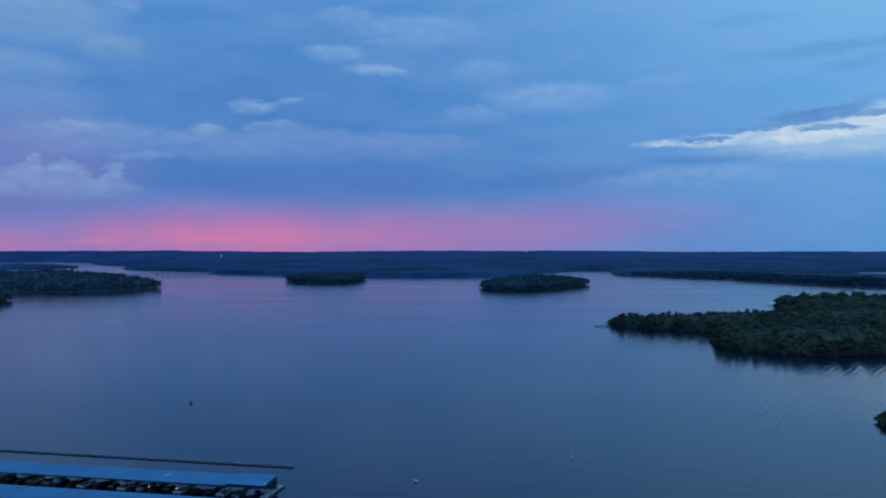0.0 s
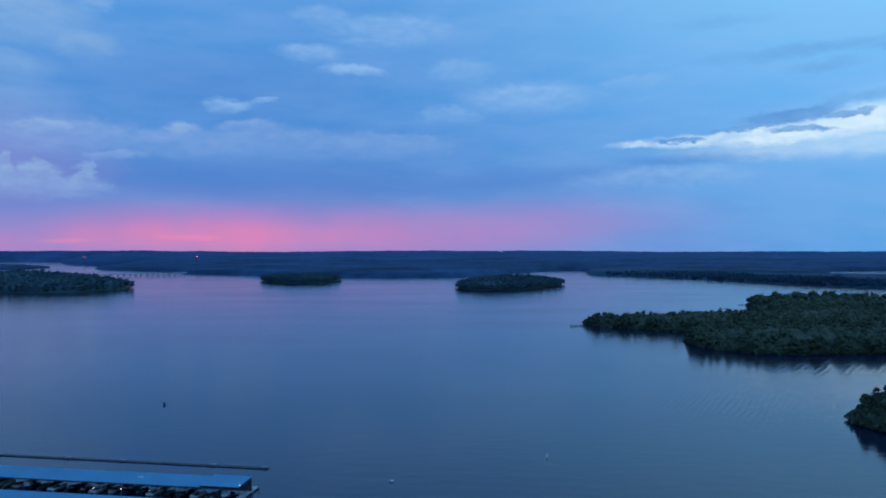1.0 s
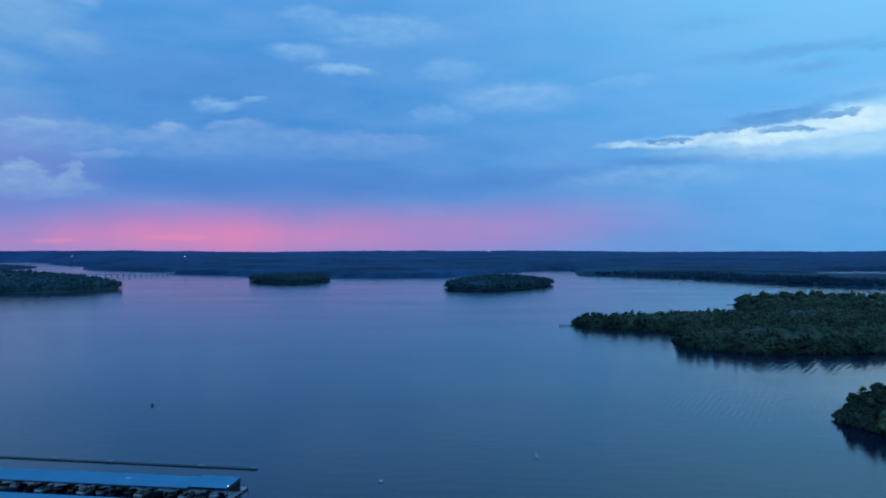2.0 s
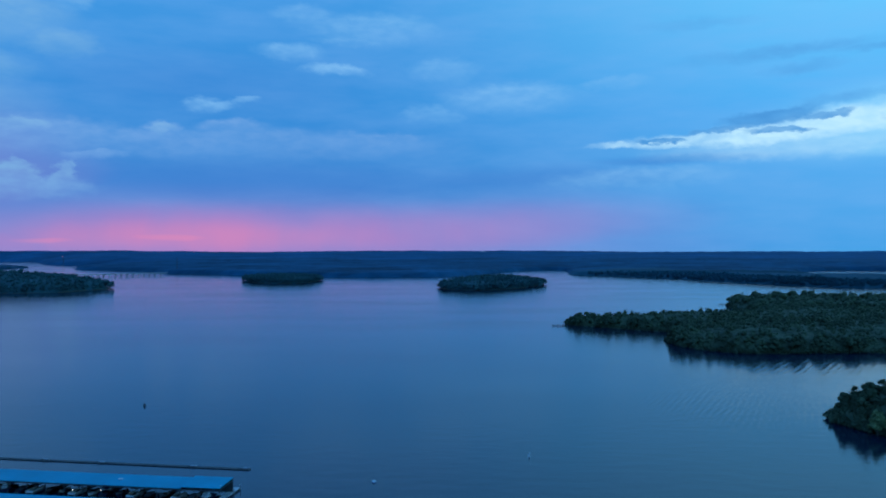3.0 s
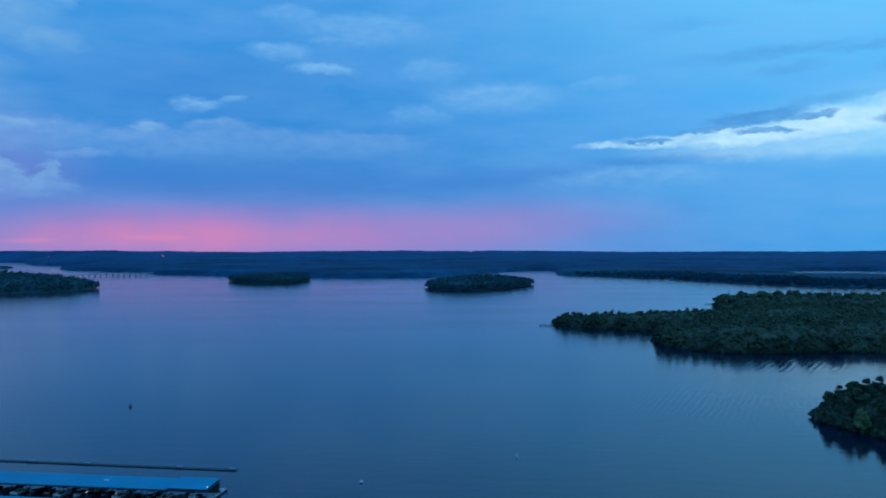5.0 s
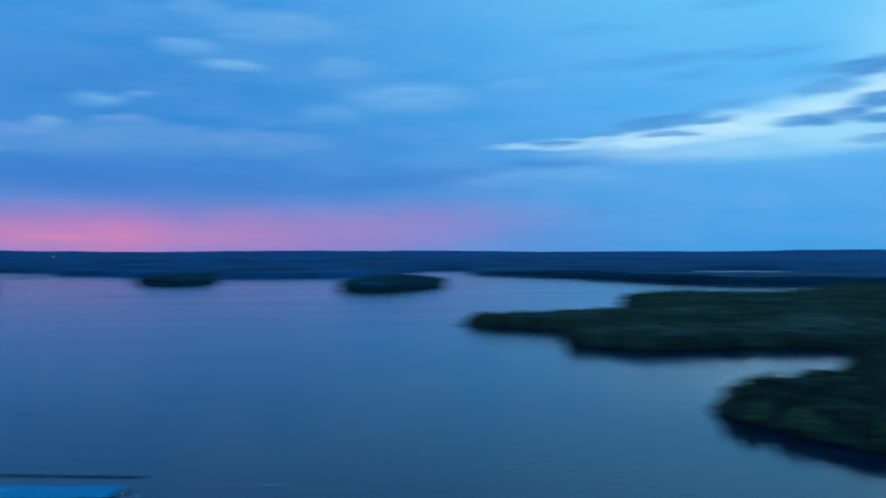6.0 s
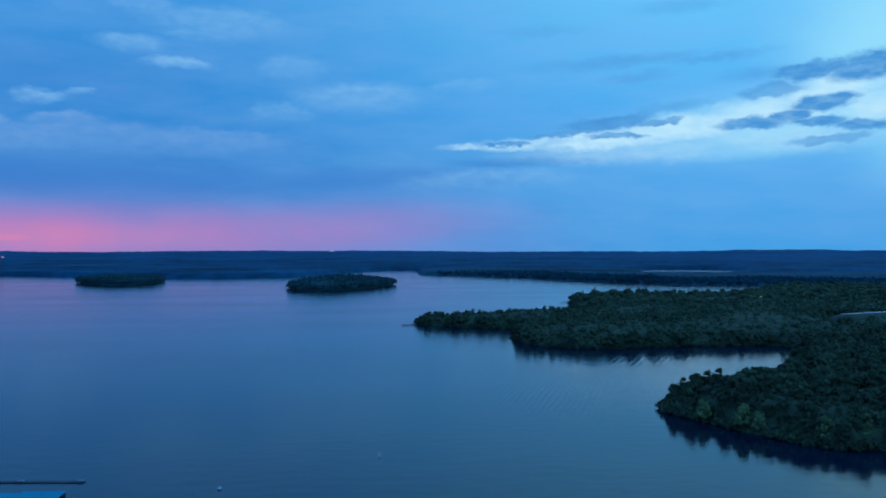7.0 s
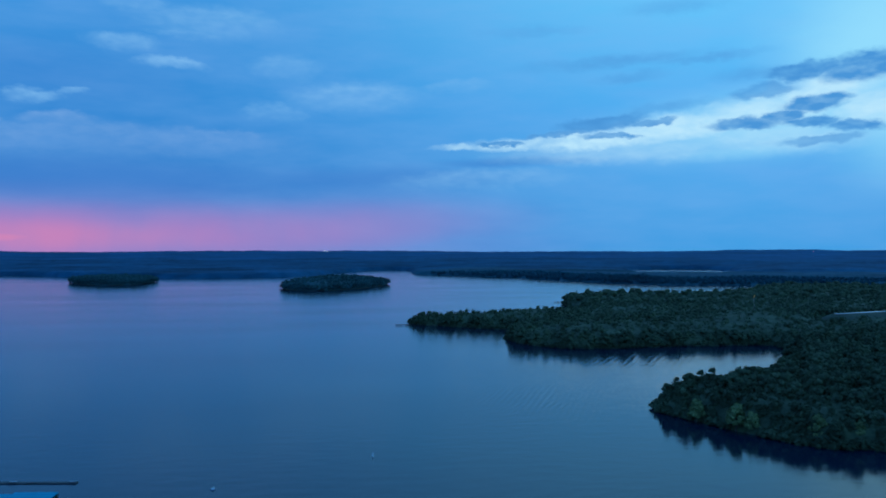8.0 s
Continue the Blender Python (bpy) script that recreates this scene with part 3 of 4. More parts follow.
def scattered(shore, spacing, keep, seed, margin=1.0):
    """Tree places inside a shore line, on a jittered grid: x, y, ground height, metres from the shore."""
    rng = np.random.default_rng(seed)
    line = SHORES[shore].line
    lo, hi = line.min(0), line.max(0)
    lo, hi = np.maximum(lo, (keep[0], keep[1])), np.minimum(hi, (keep[2], keep[3]))
    gx, gy = np.meshgrid(np.arange(lo[0], hi[0], spacing), np.arange(lo[1], hi[1], spacing))
    x = gx.ravel() + rng.uniform(-0.45, 0.45, gx.size) * spacing
    y = gy.ravel() + rng.uniform(-0.45, 0.45, gx.size) * spacing
    z, s = ground_height(x, y)
    ok = (s > margin) & ~treeless(x, y)
    return x[ok], y[ok], z[ok], s[ok]


def in_view(x, y, left=-30, right=46):
    a = np.degrees(np.arctan2(x, y))
    return (a > left) & (a < right)


def wood(name, places, shapes, mat, label, seed, grow=(0.75, 1.2)):
    """One joined mesh of many trees."""
    rng = np.random.default_rng(seed)
    verts, tris, n = [], [], 0
    x, y, z = places
    pick = rng.integers(0, len(shapes), len(x))
    for i, (sv, st) in enumerate(shapes):
        w = np.where(pick == i)[0]
        if not len(w):
            continue
        a = rng.uniform(0, 6.283, len(w))[:, None]
        g = rng.uniform(grow[0], grow[1], len(w))[:, None]
        tall = g * rng.uniform(0.88, 1.15, len(w))[:, None]
        c, s = np.cos(a), np.sin(a)
        px = (sv[None, :, 0] * c - sv[None, :, 1] * s) * g + x[w][:, None]
        py = (sv[None, :, 0] * s + sv[None, :, 1] * c) * g + y[w][:, None]
        pz = sv[None, :, 2] * tall + z[w][:, None]
        verts.append(np.stack([px, py, pz], -1).reshape(-1, 3))
        tris.append((st[None] + (n + np.arange(len(w)) * len(sv))[:, None, None]).reshape(-1, 3))
        n += len(w) * len(sv)
    me = mesh_from(name, np.concatenate(verts), np.concatenate(tris))
    me.polygons.foreach_set("use_smooth", np.ones(len(me.polygons), dtype=bool))
    me.materials.append(mat)
    return tagged(new(name, me), label, "trees", kind="stuff")


def joined(*pairs):
    v, f, n = [], [], 0
    for a, b in pairs:
        v.append(a)
        f.append(b + n)
        n += len(a)
    return np.concatenate(v), np.concatenate(f)


WILLOWS = [(153.3, 269.5, 0.95), (158.5, 253.5, 1.1), (161.5, 249, 0.85), (173.5, 232, 1.05), (183.5, 226.5, 0.9)]


def build_trees():
    rng = np.random.default_rng(5)
    # The near headland: single trees along its shore, a joined wood behind them.
    x, y, z, s = scattered("mainland", 4.3, (130, 180, 400, 440), 11, 0.6)
    near = in_view(x, y, 20, 44)
    for wx, wy, _ in WILLOWS:
        near &= np.hypot(x - wx * 0.99, y - wy * 0.985) > 2.6
    x, y, z, s = x[near], y[near], z[near], s[near]
    rank = np.argsort(s + 0.12 * np.abs(np.hypot(x, y) - 285))
    single, rest = rank[:270], rank[270:]
    kinds = []
    for i in range(6):
        high, wide = rng.uniform(8.4, 10.2), rng.uniform(3.4, 4.4)
        t = thing("tree", pose(0, 0, 0), "dark green broadleaf tree in the lakeside wood", "tree", "lakeside trees")
        part("trunk", trunk_shape(rng, high, wide), BARK, t)
        part("crown", mesh_from("crown", *crown_shape(rng, high, wide, 30, 900, 0.42)), LEAF, t)
        kinds.append(t)
    for n, i in enumerate(single):
        m = pose(x[i], y[i], z[i], 0, 0, rng.uniform(0, 360))
        grow = rng.uniform(0.8, 1.12) * (0.72 if s[i] < 3 else 0.95 if s[i] < 7 else 1.1)
        size = (grow * 1.05, grow * 1.05, grow * rng.uniform(0.9, 1.1))
        c = kinds[n] if n < 6 else copy_thing(kinds[n % 6], m)
        c.matrix_basis = m @ Matrix.Diagonal((*size, 1))
    deep = [joined(crown_shape(rng, rng.uniform(10.0, 12.0), rng.uniform(4.0, 5.2), 18, 170, 0.6), trunk_tris(9)) for _ in range(6)]
    wood("headland_wood", (x[rest], y[rest], z[rest]), deep, LEAF, "dense dark green wood on the near headland", 21)
    # Shrubs that hang over the water all along the nearer shores.
    line = SHORES["mainland"].line
    a, b = line, np.roll(line, -1, axis=0)
    spots = np.concatenate([a + (b - a) * k for k in (0.0, 0.25, 0.5, 0.75)])
    spots = spots + rng.uniform(-0.9, 0.9, spots.shape)
    for wx, wy, _ in WILLOWS:
        spots = spots[np.hypot(spots[:, 0] - wx, spots[:, 1] - wy) > 2.5]
    ok = in_view(spots[:, 0], spots[:, 1], 5, 45) & (np.hypot(spots[:, 0], spots[:, 1]) < 1200)
    spots = spots[ok]
    shrub = [crown_shape(rng, rng.uniform(2.2, 3.6), rng.uniform(1.6, 2.4), 5, 60, 0.55) for _ in range(5)]
    wood("shore_shrubs", (spots[:, 0], spots[:, 1], np.full(len(spots), -0.3)), shrub, LEAF, "dark shrubs that overhang the water along the shore", 24)
    # Paler willows that stand out along the near shore.
    pale = crown_shape(rng, 8.4, 3.9, 34, 1300, 0.4)
    first = None
    for px, py, g in WILLOWS:
        m = pose(px, py, 0.3, 0, 0, px * 40) @ Matrix.Diagonal((g, g, g, 1))
        if first is None:
            first = thing("willow_tree", m, "pale green willow at the edge of the dark wood", "tree", "shore willows")
            part("trunk", trunk_shape(rng, 8.4, 3.9), BARK, first)
            part("crown", mesh_from("crown", *pale), LEAF_PALE, first)
        else:
            copy_thing(first, m).matrix_basis = m
    # The second headland and the land behind it.
    mid = [crown_shape(rng, rng.uniform(8.0, 9.6), rng.uniform(4.2, 5.6), 11, 36, 0.8) for _ in range(6)]
    x, y, z, s = scattered("mainland", 5.6, (90, 400, 800, 760), 12, 0.8)
    ok = in_view(x, y, 5, 45)
    wood("long_headland_wood", (x[ok], y[ok], z[ok]), mid, LEAF, "dark green wood on the long headland", 22, (0.75, 1.1))
    x, y, z, s = scattered("mainland", 6.0, (220, 180, 700, 440), 15, 0.8)
    ok = in_view(x, y, 44, 47) | ((x > 400) & in_view(x, y, 20, 47))
    wood("inland_wood", (x[ok], y[ok], z[ok]), mid, LEAF, "dark green wood inland of the headland", 26)
    low = [crown_shape(rng, rng.uniform(8.5, 11.5), rng.uniform(4.5, 6), 5, 16, 1.0) for _ in range(6)]
    x, y, z, s = scattered("mainland", 10.0, (220, 760, 1300, 1300), 13, 1)
    ok = in_view(x, y, 5, 45)
    wood("back_wood", (x[ok], y[ok], z[ok]), low, LEAF, "dark wood along the inlet", 23)
    # The islands.
    for i, (shore, step) in enumerate((("isle_a", 7), ("isle_b", 7), ("west", 9), ("islet", 5), ("point", 11), ("spit", 14))):
        x, y, z, s = scattered(shore, step, (-2000, 800, 400, 3200), 31 + i, -2.5)
        ok, z = in_view(x, y), np.maximum(z, -0.2)
        isle = [crown_shape(rng, rng.uniform(9, 12), rng.uniform(4.0, 5.4), 4, 16, 1.1) for _ in range(5)]
        wood("island_wood", (x[ok], y[ok], z[ok]), isle, LEAF_ISLE_HAZE, "dark green trees that cover a lake island, tinted blue for haze", 41 + i, (0.45, 0.6) if shore == "spit" else (0.8, 1.1))
    # The first rows of trees along the inlet's far side.
    rows = [crown_shape(rng, rng.uniform(6.5, 8.5), rng.uniform(4.5, 6.5), 6, 18, 1.4) for _ in range(5)]
    x, y, z, s = scattered("far", 9, (300, 1200, 1250, 2000), 17, 1)
    ok = in_view(x, y) & (SHORES["far"].inside(x, y) < 120) & (np.hypot(x, y) < 2000)
    wood("inlet_shore_wood", (x[ok], y[ok], z[ok]), rows, LEAF_INLET_HAZE, "dark green trees along the far side of the inlet, slight haze in their colour", 61)


build_trees()


# ---- the marina ----
STEEL_DARK = material("dull_dark_steel", (0.08, 0.085, 0.09), 0.7, 0.2, spread=0.2, scale=0.4, fine=4)
GREY = material("grey_deck", (0.10, 0.10, 0.10), 0.8, spread=0.2, scale=0.5, fine=5)
PALE = material("pale_concrete", (0.55, 0.55, 0.54), 0.75, spread=0.12, scale=0.6, fine=6)
GEL_WHITE = material("white_gelcoat", (0.78, 0.79, 0.78), 0.25, spread=0.05, scale=1.0, fine=8, per_object=0.06)
GEL_NAVY = material("navy_gelcoat", (0.02, 0.035, 0.09), 0.25, spread=0.08, scale=1.0, fine=8)
GEL_BLACK = material("black_gelcoat", (0.015, 0.016, 0.018), 0.25, spread=0.08, scale=1.0, fine=8)
GEL_BEIGE = material("beige_gelcoat", (0.5, 0.45, 0.36), 0.3, spread=0.08, scale=1.0, fine=8)
COVER_RED = material("red_canvas", (0.42, 0.035, 0.03), 0.85, spread=0.2, scale=1.0, fine=8)
COVER_BLUE = material("blue_canvas", (0.05, 0.10, 0.26), 0.85, spread=0.2, scale=1.0, fine=8)
COVER_GREY = material("grey_canvas", (0.16, 0.17, 0.18), 0.85, spread=0.15, scale=1.0, fine=8)
COVER_BLACK = material("black_canvas", (0.02, 0.02, 0.022), 0.85, spread=0.2, scale=1.0, fine=8)
TINTED = material("tinted_acrylic", (0.03, 0.04, 0.05), 0.08, spread=0.05, scale=1.0, fine=8)
MOTOR = material("motor_black", (0.025, 0.025, 0.028), 0.35, spread=0.1, scale=2, fine=9)
LAMP_WARM = material("warm_lamp", (0.9, 0.8, 0.6), 0.5, emit=(1.0, 0.55, 0.2), strength=3.5)
LAMP_WHITE = material("white_lamp", (0.9, 0.9, 0.9), 0.5, emit=(1.0, 0.95, 0.85), strength=4)
LAMP_RED = material("red_beacon", (0.6, 0.05, 0.04), 0.4, emit=(1.0, 0.16, 0.14), strength=16)
ALONG = 168.3  # the docks run this way from their lake end; their own y points at the drone


def dock_pose(x, y, z=0.0):
    return pose(x, y, z, 0, 0, ALONG)


def at_dock(base, u, v, z=0.0, turn=0.0):
    """A place u along and v across a dock."""
    m = base @ pose(u, v, z, 0, 0, turn)
    return m


def covered_dock(base, length, deep, label, first=0.0):
    t = thing("covered_dock", base, label, "dock", "covered docks")
    bay = 5.0
    count = int(length / bay)
    for i in range(count):
        lift = 0.38 if i < 2 and first == 0 else 0.0
        bm = bmesh.new()
        box(bm, (i * bay + 0.012, 0, 3.15 + lift), (i * bay + bay - 0.012, deep, 3.23 + lift))
        for v in bm.verts:
            v.co.z += 0.055 * (deep - v.co.y)
        part("roof_panel", bm, ROOF_BLUE, t)
    for v, name in ((0.06, "back_fascia"), (deep - 0.06, "eave_fascia")):
        bm = bmesh.new()
        z = 3.12 + 0.055 * (deep - v)
        box(bm, (0, v - 0.05, z - 0.28), (count * bay, v + 0.05, z), 0.015)
        part(name, bm, STEEL_DARK, t)
    for i in range(0, count + 1):
        for v in (0.35, deep - 0.35):
            bm = bmesh.new()
            rod(bm, (i * bay + 0.1, v, -1.5), (i * bay + 0.1, v, 3.0 + 0.055 * (deep - v)), 0.09, sides=8)
            part("post", bm, STEEL_DARK, t)
        bm = bmesh.new()
        box(bm, (i * bay + 0.04, 0.1, 2.86), (i * bay + 0.16, deep - 0.1, 3.06), 0.01)
        for q in bm.verts:
            q.co.z += 0.055 * (deep - q.co.y)
        part("rafter", bm, STEEL_DARK, t)
    # Added dark sheets along the back keep sky light out of the slips.
    for i in range(count):
        bm = bmesh.new()
        box(bm, (i * bay + 0.17, 0.16, 0.5), (i * bay + bay - 0.01, 0.22, 3.0 + 0.055 * deep))
        part("light_block_sheet", bm, STEEL_DARK, t, "dark sheet added at the back to block light")
    bm = bmesh.new()
    box(bm, (0, -4.6, 0.28), (count * bay, -2.8, 0.46), 0.02)
    part("walkway", bm, GREY, t)
    bm = bmesh.new()
    box(bm, (0, -4.5, -0.35), (count * bay, -2.9, 0.28), 0.05)
    part("float", bm, TYRE, t)
    for i in range(int(count * bay / 7.5)):
        bm = bmesh.new()
        box(bm, (i * 7.5 + 0.2, -2.8, 0.26), (i * 7.5 + 0.95, 7.9, 0.42), 0.02)
        box(bm, (i * 7.5 + 0.25, -2.8, -0.3), (i * 7.5 + 0.9, 7.8, 0.26), 0.02)
        part("finger_dock", bm, DOCK, t)
    return t


BASE_ONE = dock_pose(-41, 213)
BASE_TWO = at_dock(BASE_ONE, 4.0, 20.0)
dock = covered_dock(BASE_ONE, 115, 8.4, "long covered boat dock with a blue metal roof")
covered_dock(BASE_TWO, 105, 8.4, "long covered boat dock with a blue metal roof", 1.0)
bm = bmesh.new()
box(bm, (27, 3.6, 3.45), (28.1, 4.2, 3.75), 0.04)
part("roof_vent", bm, GEL_WHITE, dock, "small white roof vent")


def loft_hull(long, wide, high):
    """Planing hull: keel line rising to a pointed bow, flared sides, flat transom at y = 0."""
    bm = bmesh.new()
    rings = []
    for i in range(9):
        t = i / 8
        half = wide / 2 * (1 - max(0, (t - 0.45) / 0.55) ** 2.2) * (0.94 + 0.06 * min(1, t * 3)) + 0.01
        keel = -0.28 + 0.5 * max(0, (t - 0.55) / 0.45) ** 2
        sheer = high * (0.82 + 0.25 * t * t)
        y = long * t
        ring = [(-half, sheer), (-half * 0.9, sheer * 0.45), (-half * 0.72, keel + 0.16), (0, keel), (half * 0.72, keel + 0.16), (half * 0.9, sheer * 0.45), (half, sheer)]
        rings.append([bm.verts.new((x, y, z)) for x, z in ring])
    for a, b in zip(rings, rings[1:]):
        for k in range(6):
            bm.faces.new((a[k], a[k + 1], b[k + 1], b[k]))
    bm.faces.new(rings[0])
    bmesh.ops.recalc_face_normals(bm, faces=bm.faces)
    return bm


def deck_plate(long, wide, high, start, end, lift=0.0):
    bm = bmesh.new()
    rows = []
    for i in range(7):
        t = start + (end - start) * i / 6
        half = (wide / 2 * (1 - max(0, (t - 0.45) / 0.55) ** 2.2) + 0.01) * 0.97
        z = high * (0.82 + 0.25 * t * t) + lift
        rows.append([bm.verts.new((-half, long * t, z - 0.03)), bm.verts.new((0, long * t, z + 0.07)), bm.verts.new((half, long * t, z - 0.03))])
    for a, b in zip(rows, rows[1:]):
        for k in range(2):
            bm.faces.new((a[k], a[k + 1], b[k + 1], b[k]))
    bmesh.ops.solidify(bm, geom=bm.faces[:], thickness=0.04)
    return bm


def arch(y0, y1, half, z0, z1, thick=0.04, bow=0.25):
    """A cloth or screen stretched over hoops."""
    bm = bmesh.new()
    rows = []
    for i in range(4):
        y = y0 + (y1 - y0) * i / 3
        z = z0 + (z1 - z0) * i / 3
        rows.append([bm.verts.new((half * math.sin(a), y, z - bow * (1 - math.cos(a)))) for a in (-1.3, -0.9, -0.45, 0, 0.45, 0.9, 1.3)])
    for a, b in zip(rows, rows[1:]):
        for k in range(6):
            bm.faces.new((a[k], a[k + 1], b[k + 1], b[k]))
    bmesh.ops.solidify(bm, geom=bm.faces[:], thickness=thick)
    return bm


def outboard(t, z=0.45):
    bm = bmesh.new()
    box(bm, (-0.24, -0.62, z), (0.24, -0.1, z + 0.62), 0.1)
    box(bm, (-0.09, -0.45, z - 0.75), (0.09, -0.2, z), 0.03)
    part("outboard_motor", bm, MOTOR, t, "black outboard motor")


def runabout(m, hull, cover, label, long=6.0, wide=2.3, closed=True):
    t = thing("motor_boat", m, label, "boat", "moored boats")
    part("hull", loft_hull(long, wide, 0.95), hull, t)
    part("foredeck", deck_plate(long, wide, 0.95, 0.55, 0.99), GEL_WHITE, t)
    part("cockpit_floor", deck_plate(long, wide, 0.95, 0.02, 0.56, -0.5), GREY, t)
    part("windscreen", arch(long * 0.52, long * 0.60, wide * 0.42, 1.42, 1.0, 0.03, 0.1), TINTED, t, "tinted windscreen")
    if closed:
        part("cover", arch(0.1, long * 0.55, wide * 0.47, 1.0, 1.5, 0.04, 0.4), cover, t)
    else:
        for i in range(2):
            bm = bmesh.new()
            box(bm, (-0.85 + i * 1.0, 1.3, 0.35), (-0.2 + i * 1.0, 1.9, 0.75), 0.06)
            box(bm, (-0.85 + i * 1.0, 1.25, 0.75), (-0.2 + i * 1.0, 1.4, 1.2), 0.05)
            part("seat", bm, GEL_BEIGE, t)
        part("bimini_top", arch(0.7, 2.9, wide * 0.46, 2.15, 2.2, 0.05, 0.2), cover, t)
        for sx in (-1, 1):
            for y in (0.9, 2.7):
                bm = bmesh.new()
                rod(bm, (sx * wide * 0.44, 1.8, 0.8), (sx * wide * 0.42, y, 2.02), 0.02, sides=6)
                part("bimini_frame", bm, STEEL, t)
    outboard(t)
    return t


def cruiser(m, hull, label, long=8.0, wide=2.9):
    t = thing("cabin_cruiser", m, label, "boat", "moored boats")
    part("hull", loft_hull(long, wide, 1.25), hull, t)
    part("foredeck", deck_plate(long, wide, 1.25, 0.45, 0.99), GEL_WHITE, t)
    part("cockpit_floor", deck_plate(long, wide, 1.25, 0.02, 0.46, -0.6), GREY, t)
    bm = bmesh.new()
    box(bm, (-1.05, 3.2, 1.2), (1.05, 5.4, 2.3), 0.18)
    for v in bm.verts:
        if v.co.z > 1.8:
            v.co.x *= 0.88
            v.co.y = 4.1 + (v.co.y - 4.1) * 0.8
    cabin = part("cabin", bm, GEL_WHITE, t)
    for sx in (-1, 1):
        bm = bmesh.new()
        box(bm, (sx * 1.03 - 0.02, 3.6, 1.62), (sx * 1.03 + 0.02, 4.9, 1.95), 0.01)
        part("cabin_window", bm, TINTED, cabin, "dark tinted window")
    bm = bmesh.new()
    box(bm, (-0.8, 5.18, 1.6), (0.8, 5.27, 2.0), 0.01)
    part("cabin_window", bm, TINTED, cabin, "dark tinted window")
    part("canvas_top", arch(0.5, 3.3, wide * 0.44, 2.3, 2.45, 0.05, 0.3), COVER_BLUE, t)
    bm = bmesh.new()
    for sx in (-1, 1):
        rod(bm, (sx * 1.1, 5.2, 1.35), (sx * 0.85, 6.6, 1.95), 0.025, sides=6)
        rod(bm, (sx * 0.85, 6.6, 1.95), (0, 7.9, 2.05), 0.025, sides=6)
        rod(bm, (sx * 0.85, 6.6, 1.4), (sx * 0.85, 6.6, 1.95), 0.02, sides=6)
    part("bow_rail", bm, STEEL, t)
    return t


def pontoon_boat(m, cover, label):
    t = thing("pontoon_boat", m, label, "boat", "moored boats")
    for sx in (-0.9, 0.9):
        bm = bmesh.new()
        rod(bm, (sx, 0.2, 0.05), (sx, 6.2, 0.05), 0.32, sides=12)
        rod(bm, (sx, 6.2, 0.05), (sx, 7.0, 0.25), 0.32, 0.05, 12)
        part("pontoon", bm, STEEL, t)
    bm = bmesh.new()
    box(bm, (-1.25, 0.2, 0.38), (1.25, 6.7, 0.5), 0.03)
    part("deck", bm, GREY, t)
    bm = bmesh.new()
    for sx in (-1.22, 1.22):
        box(bm, (sx - 0.03, 0.4, 0.55), (sx + 0.03, 6.4, 1.15), 0.01)
    box(bm, (-1.2, 6.35, 0.55), (1.2, 6.41, 1.15), 0.01)
    part("side_panels", bm, GEL_WHITE, t)
    part("bimini_top", arch(1.0, 4.2, 1.3, 2.45, 2.5, 0.05, 0.2), cover, t)
    for sx in (-1.15, 1.15):
        for y in (1.3, 4.0):
            bm = bmesh.new()
            rod(bm, (sx, 2.6, 1.1), (sx, y, 2.3), 0.02, sides=6)
            part("bimini_frame", bm, STEEL, t)
    bm = bmesh.new()
    box(bm, (-1.1, 0.6, 0.5), (-0.4, 3.0, 1.0), 0.08)
    box(bm, (0.4, 3.6, 0.5), (1.1, 6.0, 1.0), 0.08)
    part("bench_seat", bm, GEL_BEIGE, t)
    outboard(t, 0.35)
    return t


def fill_slips():
    rng = random.Random(4)
    for i in range(28):
        u = 4.2 + i * 3.75
        v, turn = 4.3 + rng.uniform(-0.1, 0.4), rng.uniform(-2, 2)
        bow_in = i % 3 == 1
        m = at_dock(BASE_ONE, u, 7.4 if bow_in else v - 1.6, 0, turn + (180 if bow_in else 0)) @ Matrix.Scale(0.8, 4)
        k = i % 7
        if i == 6:
            runabout(m, GEL_NAVY, COVER_RED, "navy motor boat under a red canvas cover")
        elif k == 0:
            cruiser(m, GEL_NAVY, "navy cabin cruiser with a white cabin in a covered slip", 7.2)
        elif k in (1, 4):
            runabout(m, GEL_BLACK if k == 4 else GEL_WHITE, COVER_GREY, ("black" if k == 4 else "white") + " motor boat under a grey canvas cover", 5.2 if k == 4 else 5.6)
        elif k == 2:
            pontoon_boat(m, COVER_BLUE, "pontoon boat with a blue bimini top")
        elif k == 3:
            runabout(m, GEL_BLACK, COVER_BLACK, "black open motor boat with a black bimini top", closed=False)
        elif k == 5:
            pontoon_boat(m, COVER_GREY, "pontoon boat with a grey bimini top")
        else:
            runabout(m, GEL_NAVY, COVER_GREY, "navy motor boat under a grey canvas cover")


fill_slips()

# The pale finger at the dock's lake end.
t = thing("end_pier", BASE_ONE, "pale concrete finger pier at the end of the covered dock", "pier")
bm = bmesh.new()
box(bm, (-0.1, -4.0, 0.3), (1.5, 9.4, 0.55), 0.03)
part("deck", bm, PALE, t)
bm = bmesh.new()
box(bm, (0.0, -3.9, -0.5), (1.4, 9.3, 0.3), 0.04)
part("float", bm, TYRE, t)
for v in (-3.7, 0.3, 4.6, 9.1):
    bm = bmesh.new()
    rod(bm, (-0.25, v, -2), (-0.25, v, 1.5), 0.11, sides=10)
    part("mooring_post", bm, STEEL, t)


